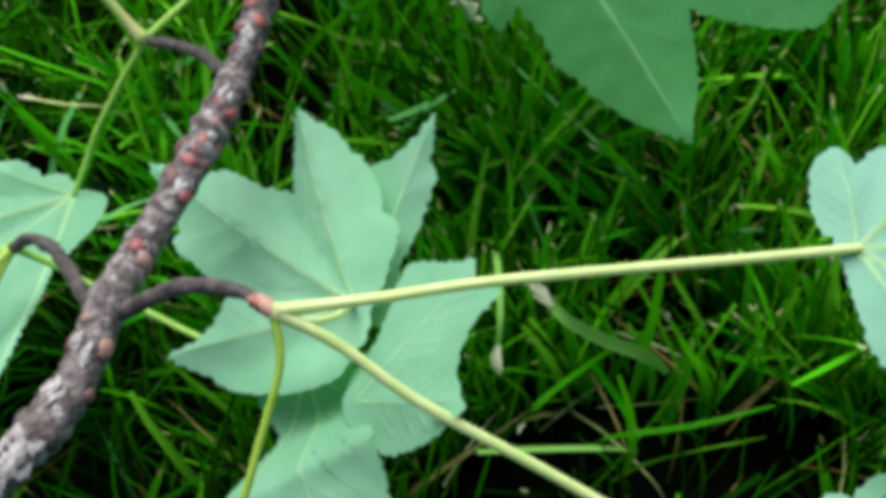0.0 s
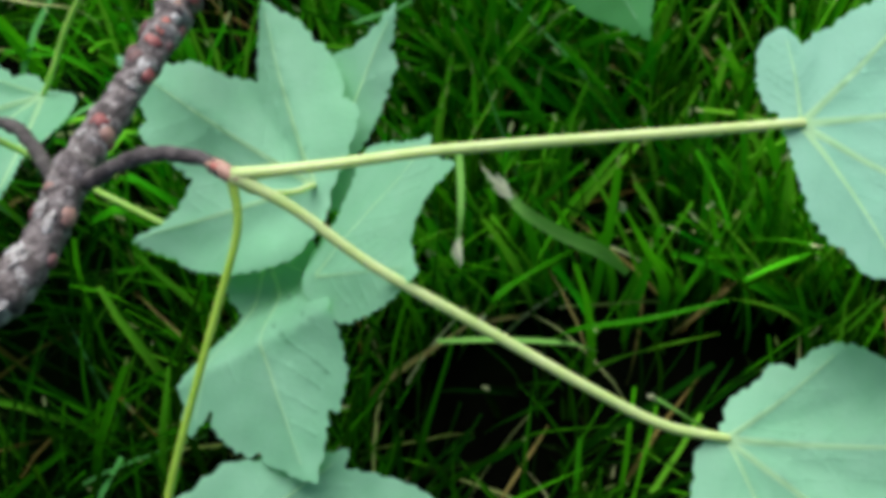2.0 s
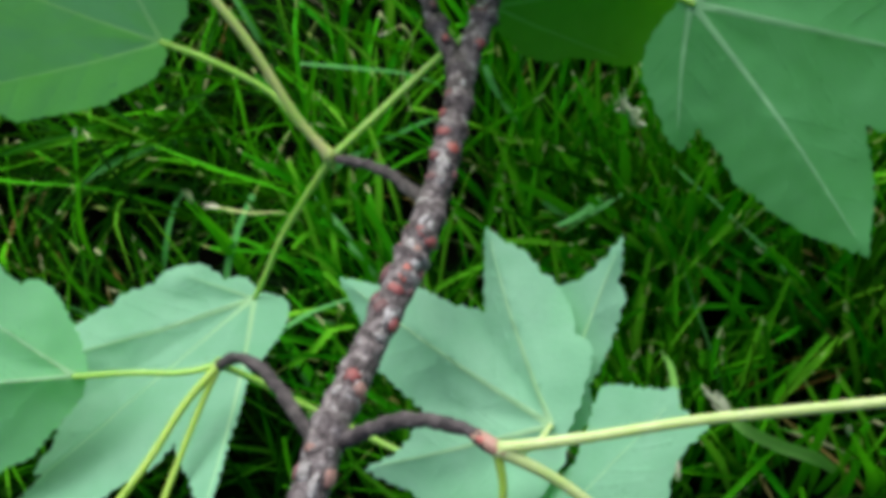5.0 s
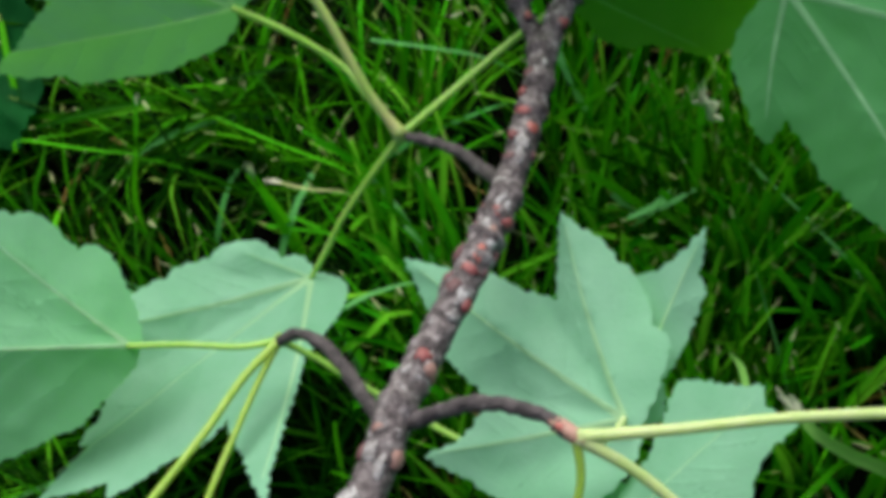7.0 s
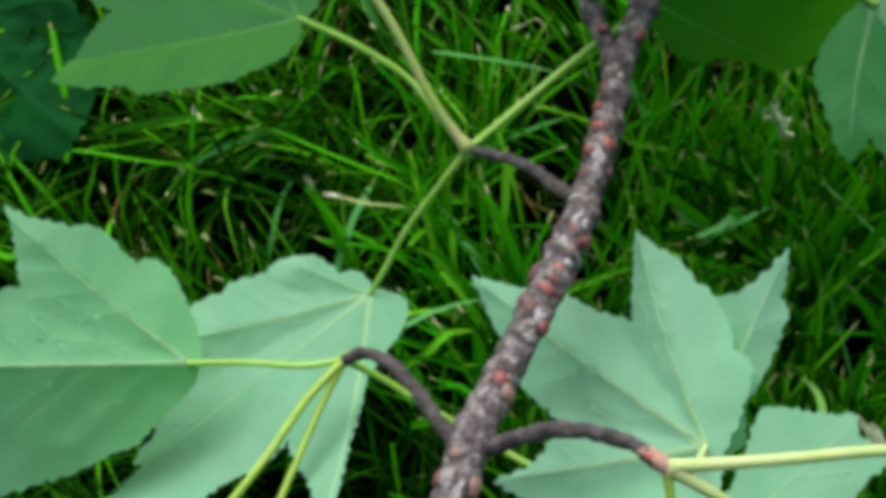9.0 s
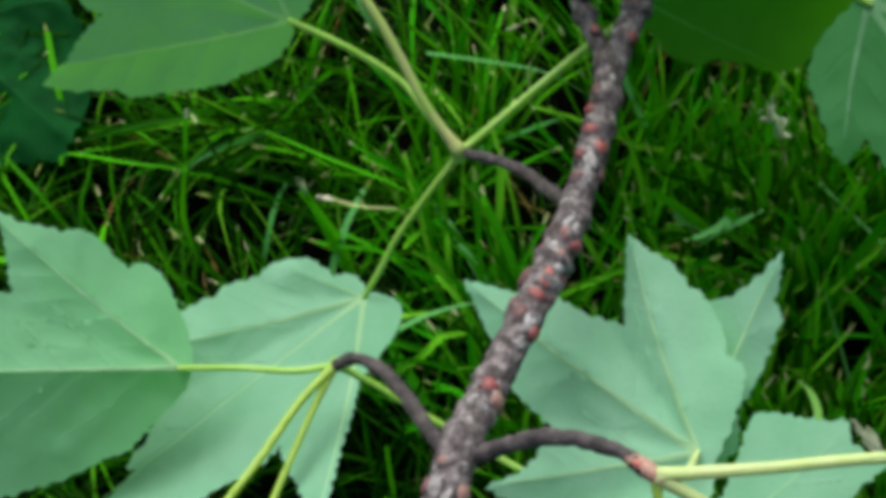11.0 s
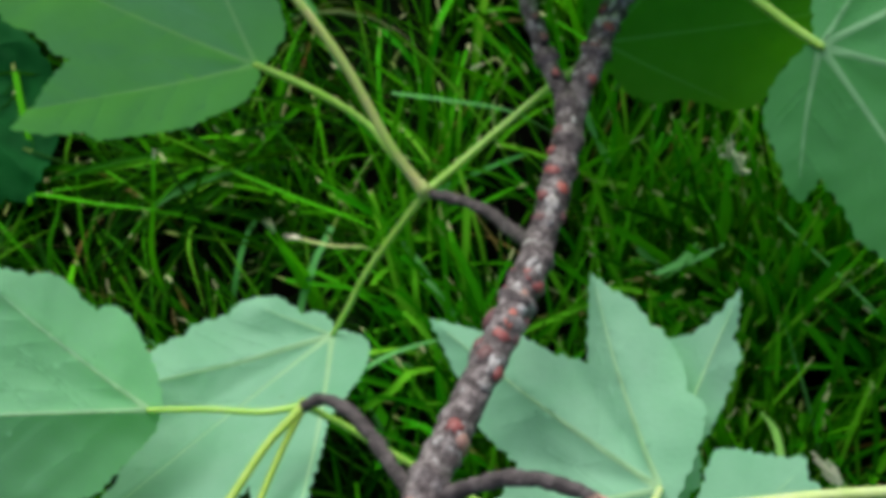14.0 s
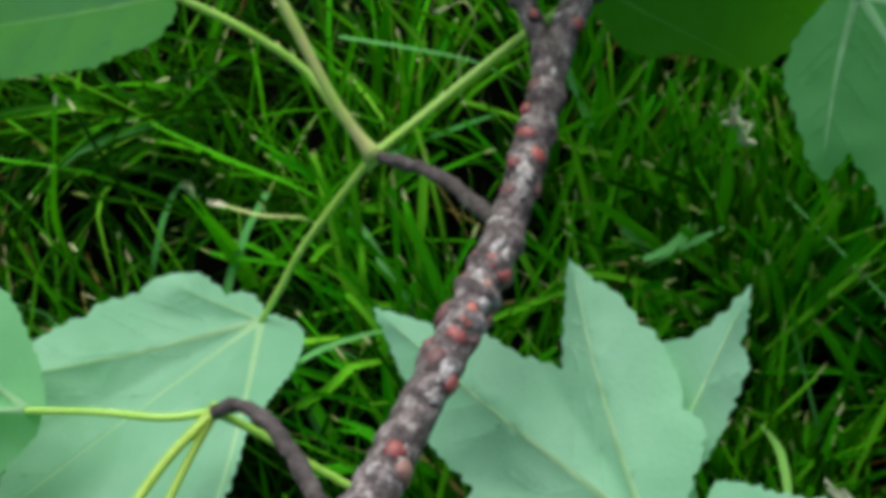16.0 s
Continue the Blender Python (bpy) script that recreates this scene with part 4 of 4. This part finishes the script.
def meadow(name, label, count, box, mat, seed, length, width, spread=0.5, cut_share=0.5, extra=0.0, curl=(-0.1, 0.7)):
    rng = random.Random(seed)
    verts, faces, pale = [], [], []
    tufts = [(rng.uniform(box[0], box[1]), rng.uniform(box[2], box[3]), rng.gauss(0, spread * 0.8), rng.uniform(0.78, 1.15)) for _ in range(count // 9)]
    for _ in range(count):
        # most blades stand in tufts that lean together
        x, y = rng.uniform(box[0], box[1]), rng.uniform(box[2], box[3])
        aside, tall = rng.gauss(0, spread), 1.0
        if mat in (GRASS, BRIGHT, LOW_SHADE) and name != "outer_lawn" and rng.random() < 0.65:
            cx, cy, aside, tall = rng.choice(tufts)
            ox, oy = rng.gauss(0, 0.0042), rng.gauss(0, 0.0042)
            x, y, aside = cx + ox, cy + oy, aside + rng.gauss(0, 0.38)
        if name == "outer_lawn":
            # thick round the branch, thinning out into the turf
            around, far_off = rng.uniform(0, math.tau), 0.15 + 2.6 * rng.random() ** 1.7
            x, y = -0.045 + far_off * math.cos(around), 0.12 + far_off * math.sin(around)
            if -0.36 < x < 0.27 and -0.14 < y < 0.38:
                continue
        thin = noise.noise(Vector((x * 31, y * 31, 9.0))) + 0.7 * noise.noise(Vector((x * 74, y * 74, 2.0)))
        if thin < (0.06 if -0.07 < x < 0.012 and y > 0.11 else -0.02 if x <= -0.07 and y > 0.11 else -0.10 if x > 0.02 and y > 0.08 else -0.04) and rng.random() < 0.9:
            continue
        # thinned patches: dark gaps, and leaf shade imitated by baring the dark soil
        if any(((x - px) / rx) ** 2 + ((y - py) / ry) ** 2 < 1 and rng.random() < bare * (0.45 if name == "fine_grass" else 1.0) for px, py, rx, ry, bare in SPARSE):
            continue
        heading, lean = lean_field(x, y)
        heading += aside
        lean = max(0.0, lean + rng.gauss(0, 0.28)) + extra
        size = rng.uniform(*length) * tall
        ribbon.turn, ribbon.twist = (rng.uniform(-1, 1), rng.uniform(-1, 1)), rng.uniform(-2.2, 2.2)
        line = blade_line(x, y, rng, size, lean, heading, rng.uniform(*curl))
        mown, wide = rng.random() < cut_share, rng.uniform(*width)
        ribbon(verts, faces, line, wide, rng, cut=0.75 if mown else 0.0)
        pale += [0] * (len(faces) - len(pale))
        if mown and rng.random() < (0.75 if mat is BRIGHT else 0.75 if y > 0.09 else 0.25):
            # the dried, frayed end left by the mower
            go = (line[-1] - line[-2]) / np.linalg.norm(line[-1] - line[-2])
            end = line[-1] + go * rng.uniform(0.0012, 0.0044) + np.array((rng.uniform(-1, 1), rng.uniform(-1, 1), 0)) * 0.0006
            ribbon(verts, faces, np.array([line[-1] + (0, 0, 0.00005), (line[-1] + end) / 2, end]), min(wide, 0.0018) * 0.55, rng, cut=0.25)
            pale += [1] * (len(faces) - len(pale))
    me = mesh_of(name, verts, faces, mat)
    me.materials.append(TIPS)
    me.polygons.foreach_set("material_index", pale)
    ob = new(name, me)
    return tagged(ob, label, "grass", kind="stuff")


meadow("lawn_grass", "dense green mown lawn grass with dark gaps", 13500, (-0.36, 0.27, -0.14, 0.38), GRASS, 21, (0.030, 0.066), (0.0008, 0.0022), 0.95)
meadow("low_grass", "short grass close to the soil, coloured dark for shade", 7000, (-0.36, 0.27, -0.14, 0.38), LOW_SHADE, 27, (0.015, 0.034), (0.0012, 0.003), 1.4, 0.2, 0.3)
meadow("tall_grass", "taller bright grass blades above the lawn", 1500, (-0.36, 0.27, -0.14, 0.38), GRASS, 26, (0.050, 0.076), (0.0011, 0.0026), 0.8, 0.8)
# two layers in a brighter grass colour that carries the open lawn's light
meadow("bright_grass", "yellow-green grass blades, open light put into their colour", 6000, (-0.08, 0.25, 0.06, 0.36), BRIGHT, 28, (0.038, 0.066), (0.0011, 0.0029), 1.0, 0.85)
meadow("sunlit_tone_grass", "yellow-green grass, coloured as if sunlit", 2600, (0.01, 0.26, 0.125, 0.37), BRIGHT, 30, (0.044, 0.068), (0.0012, 0.0030), 1.0, 0.8)
meadow("fine_grass", "fine thin green grass between broader blades", 9500, (-0.34, 0.25, -0.12, 0.36), GRASS, 22, (0.025, 0.06), (0.0006, 0.0013), 1.2, 0.3)
meadow("blue_grass", "scattered blue-green grass blades in the lawn", 280, (-0.34, 0.25, -0.10, 0.36), BLUEGRASS, 23, (0.045, 0.072), (0.0016, 0.0030), 0.9, 0.6, 0.3)
meadow("dry_grass", "dry brown straw between the green blades", 650, (-0.34, 0.25, -0.10, 0.36), STRAW, 24, (0.025, 0.062), (0.0007, 0.0018), 1.6, 0.5, 0.5, (0.0, 1.8))
meadow("rusty_grass", "rusty brown grass bits in the open lawn", 260, (0.0, 0.25, 0.10, 0.36), STRAW, 33, (0.036, 0.060), (0.0008, 0.0018), 1.6, 0.5, 0.4, (0.0, 1.4))
meadow("dry_threads", "thin pale dry grass threads in the lawn", 900, (-0.34, 0.25, -0.10, 0.36), TIPS, 29, (0.034, 0.066), (0.0004, 0.0011), 1.4, 0.5, 0.6, (0.4, 2.6))
meadow("outer_lawn", "green lawn around the branch", 34000, (-1.7, 1.6, -1.5, 1.7), GRASS, 25, (0.04, 0.075), (0.003, 0.006))


def single_blade(label, points, width, mat, cut=0.0, frayed=0.0, turn=(0.0, 0.4), seed=1):
    """One blade that stands out; its first point is the free end."""
    rng = random.Random(seed)
    line = spline(points, 6)[::-1]
    verts, faces = [], []
    ribbon.turn, ribbon.twist = turn, 0.0
    ribbon(verts, faces, line, width * 0.75, rng, cut=cut, crease=0.18)
    ob = new("loose_grass")
    tagged(ob, label, "grass blade", "single blades in the lawn", "thing")
    part("blade", mesh_of("blade", verts, faces, mat), ob)
    if frayed:
        go = (line[-1] - line[-2]) / np.linalg.norm(line[-1] - line[-2])
        v2, f2 = [], []
        for _ in range(9):
            off = np.array([rng.uniform(-1, 1) for _ in range(3)])
            end = line[-1] + go * frayed * rng.uniform(0.5, 1.2) + off * frayed * 0.22
            mid = (line[-1] + end) / 2 + off[::-1] * frayed * 0.1
            ribbon(v2, f2, np.array([line[-1] - go * 0.0008 + off * 0.0004, mid, end]), min(width, 0.004) * 0.2, rng, cut=0.5)
        part("frayed_end", mesh_of("frayed_end", v2, f2, SEED), ob, "dry whitish frayed end")


single_blade("flat blue-green grass blade lying across the lawn", [(-0.0826, 0.1746, 0.066), (-0.0685, 0.1741, 0.064), (-0.0522, 0.1748, 0.058), (-0.040, 0.176, 0.045)], 0.0024, BLUEGRASS, 0.7, seed=31)
single_blade("bent blue-green grass blade beside a leaf", [(-0.0620, 0.1150, 0.046), (-0.0693, 0.1119, 0.052), (-0.0799, 0.1059, 0.056), (-0.0886, 0.1000, 0.052), (-0.096, 0.094, 0.04)], 0.0024, BLUEGRASS, 0.0, seed=32)
single_blade("broad grass blade with a frayed pale end", [(0.0245, 0.0790, 0.067), (0.0295, 0.0755, 0.064), (0.0388, 0.0736, 0.055), (0.0496, 0.0726, 0.045), (0.058, 0.072, 0.030)], 0.0046, PALE_BLADE, 0.55, 0.0080, (0.0, -0.35), seed=33)
single_blade("bright upright grass blade with a cut tip", [(0.0497, 0.0730, 0.075), (0.0567, 0.0693, 0.060), (0.0674, 0.0681, 0.030), (0.072, 0.066, 0.0)], 0.0047, BRIGHT, 0.5, 0.0022, seed=34)
single_blade("hanging grass blade with a frayed pale end", [(0.0128, 0.0700, 0.060), (0.0133, 0.0775, 0.064), (0.0131, 0.0904, 0.060), (0.013, 0.10, 0.045)], 0.0024, PALE_BLADE, 0.4, 0.0055, seed=35)
single_blade("flat yellow-green grass blade", [(0.0079, 0.0468, 0.055), (0.0211, 0.0479, 0.052), (0.0396, 0.0502, 0.040), (0.050, 0.052, 0.025)], 0.0030, PALE_BLADE, 0.7, seed=36)
single_blade("upright bright grass blade", [(0.0386, 0.0608, 0.072), (0.0442, 0.0569, 0.050), (0.0490, 0.0525, 0.020), (0.050, 0.050, 0.0)], 0.0032, BRIGHT, 0.5, seed=37)
single_blade("blue-green cut grass blade near a leaf stalk", [(0.0573, 0.0324, 0.060), (0.0655, 0.0306, 0.050), (0.0777, 0.0290, 0.030), (0.085, 0.028, 0.01)], 0.0040, PALE_BLADE, 0.8, 0.0025, seed=38)
single_blade("curled blue-green grass blade by the stem", [(-0.0330, 0.1790, 0.056), (-0.0311, 0.1738, 0.055), (-0.0276, 0.1694, 0.050), (-0.0232, 0.1733, 0.030)], 0.0030, BLUEGRASS, 0.7, seed=39)
single_blade("broad blue-green grass blade lying flat", [(0.0035, 0.1400, 0.055), (-0.0049, 0.1361, 0.050), (-0.0115, 0.1348, 0.040)], 0.0042, BLUEGRASS, 0.4, seed=40)
single_blade("long thin pale grass stalk", [(0.0182, 0.1505, 0.050), (0.0323, 0.1382, 0.046), (0.0463, 0.1243, 0.042), (0.055, 0.115, 0.03)], 0.0016, BLUEGRASS, 0.6, seed=41)
single_blade("bright upright grass blade among darker ones", [(-0.1115, 0.1354, 0.064), (-0.1078, 0.1331, 0.050), (-0.1064, 0.1326, 0.020), (-0.106, 0.132, 0.0)], 0.0036, BRIGHT, 0.7, seed=42)
single_blade("blue-green grass blade bent over", [(-0.0135, 0.1312, 0.055), (-0.0064, 0.1369, 0.050), (0.0026, 0.1524, 0.030)], 0.0036, BLUEGRASS, 0.6, seed=43)
single_blade("green grass blade over a dark gap", [(0.0788, 0.0588, 0.050), (0.0591, 0.0539, 0.050), (0.0418, 0.0523, 0.045), (0.035, 0.052, 0.03)], 0.0030, GRASS, 0.3, seed=44)
single_blade("thin grass blade over a dark gap", [(0.0191, 0.0541, 0.050), (0.0244, 0.0599, 0.055), (0.0441, 0.0785, 0.030)], 0.0024, GRASS, 0.6, 0.003, seed=45)
single_blade("pale green grass blade leaning over", [(0.0819, 0.0625, 0.055), (0.0924, 0.0681, 0.050), (0.1090, 0.0782, 0.030)], 0.0026, BRIGHT, 0.4, seed=46)
single_blade("bright upright grass blade with a dry pale top", [(0.0041, 0.1615, 0.062), (0.0046, 0.1549, 0.055), (0.0062, 0.1494, 0.035), (0.007, 0.146, 0.0)], 0.0042, BRIGHT, 0.6, 0.0050, seed=47)
single_blade("long bright grass blade leaning across others", [(-0.1238, 0.1555, 0.056), (-0.1060, 0.1489, 0.054), (-0.0897, 0.1463, 0.045), (-0.080, 0.145, 0.03)], 0.0024, BRIGHT, 0.3, seed=48)
single_blade("flat bright grass blade near the fallen leaf", [(-0.1445, 0.1454, 0.052), (-0.1595, 0.1455, 0.054), (-0.1815, 0.1517, 0.045), (-0.190, 0.155, 0.03)], 0.0018, BRIGHT, 0.4, seed=49)
single_blade("straight upright grass blade with a pale cut tip", [(-0.1448, 0.1575, 0.060), (-0.1461, 0.1473, 0.050), (-0.1507, 0.1389, 0.030), (-0.152, 0.135, 0.0)], 0.0022, BRIGHT, 0.7, 0.0015, seed=50)
single_blade("broad grass blade with a dry pale tip", [(-0.1106, 0.1373, 0.060), (-0.1080, 0.1349, 0.050), (-0.1066, 0.1360, 0.030), (-0.106, 0.136, 0.0)], 0.0038, BRIGHT, 0.7, 0.0040, seed=55)
single_blade("pale dry grass thread lying over green blades", [(-0.1044, 0.1362, 0.058), (-0.0955, 0.1344, 0.058), (-0.0883, 0.1376, 0.050), (-0.084, 0.139, 0.04)], 0.0017, TIPS, 0.5, 0.0030, seed=56)


def seed_head(base, tip, count, seed):
    rng = random.Random(seed)
    line = spline([base, ((np.array(base) + tip) / 2 + (0.002, 0, 0.002)).tolist(), tip], 8)
    head = new("grass_seed_head")
    tagged(head, "small whitish dry grass seed head", "seed head", "seed heads in the lawn")
    v, f = tube(line, lambda s: 0.0004 - 0.0002 * s, 5)
    part("stalk", mesh_of("stalk", v, f, STRAW), head)
    for k in range(count):
        i = len(line) - 1 - int(k * 0.55)
        d = Vector((rng.uniform(-1, 1), rng.uniform(-1, 1), rng.uniform(-0.2, 1))).normalized()
        a = d.orthogonal().normalized()
        v, f = blob(Vector(line[max(i, 1)]) + d * 0.0011, (a, d.cross(a), d), (0.0008, 0.0008, 0.0027), rng, 0.3, 5, 6)
        part("husk", mesh_of("husk", v, f, SEED), head)


seed_head((0.0116, 0.1609, 0.025), (0.0055, 0.1622, 0.061), 10, 51)
single_blade("pale curled dry grass end beside a shoot", [(-0.0605, 0.1915, 0.054), (-0.0560, 0.1920, 0.056), (-0.0535, 0.1880, 0.052), (-0.0570, 0.1840, 0.044), (-0.0560, 0.1800, 0.030)], 0.0014, TIPS, 0.5, 0.0030, seed=57)
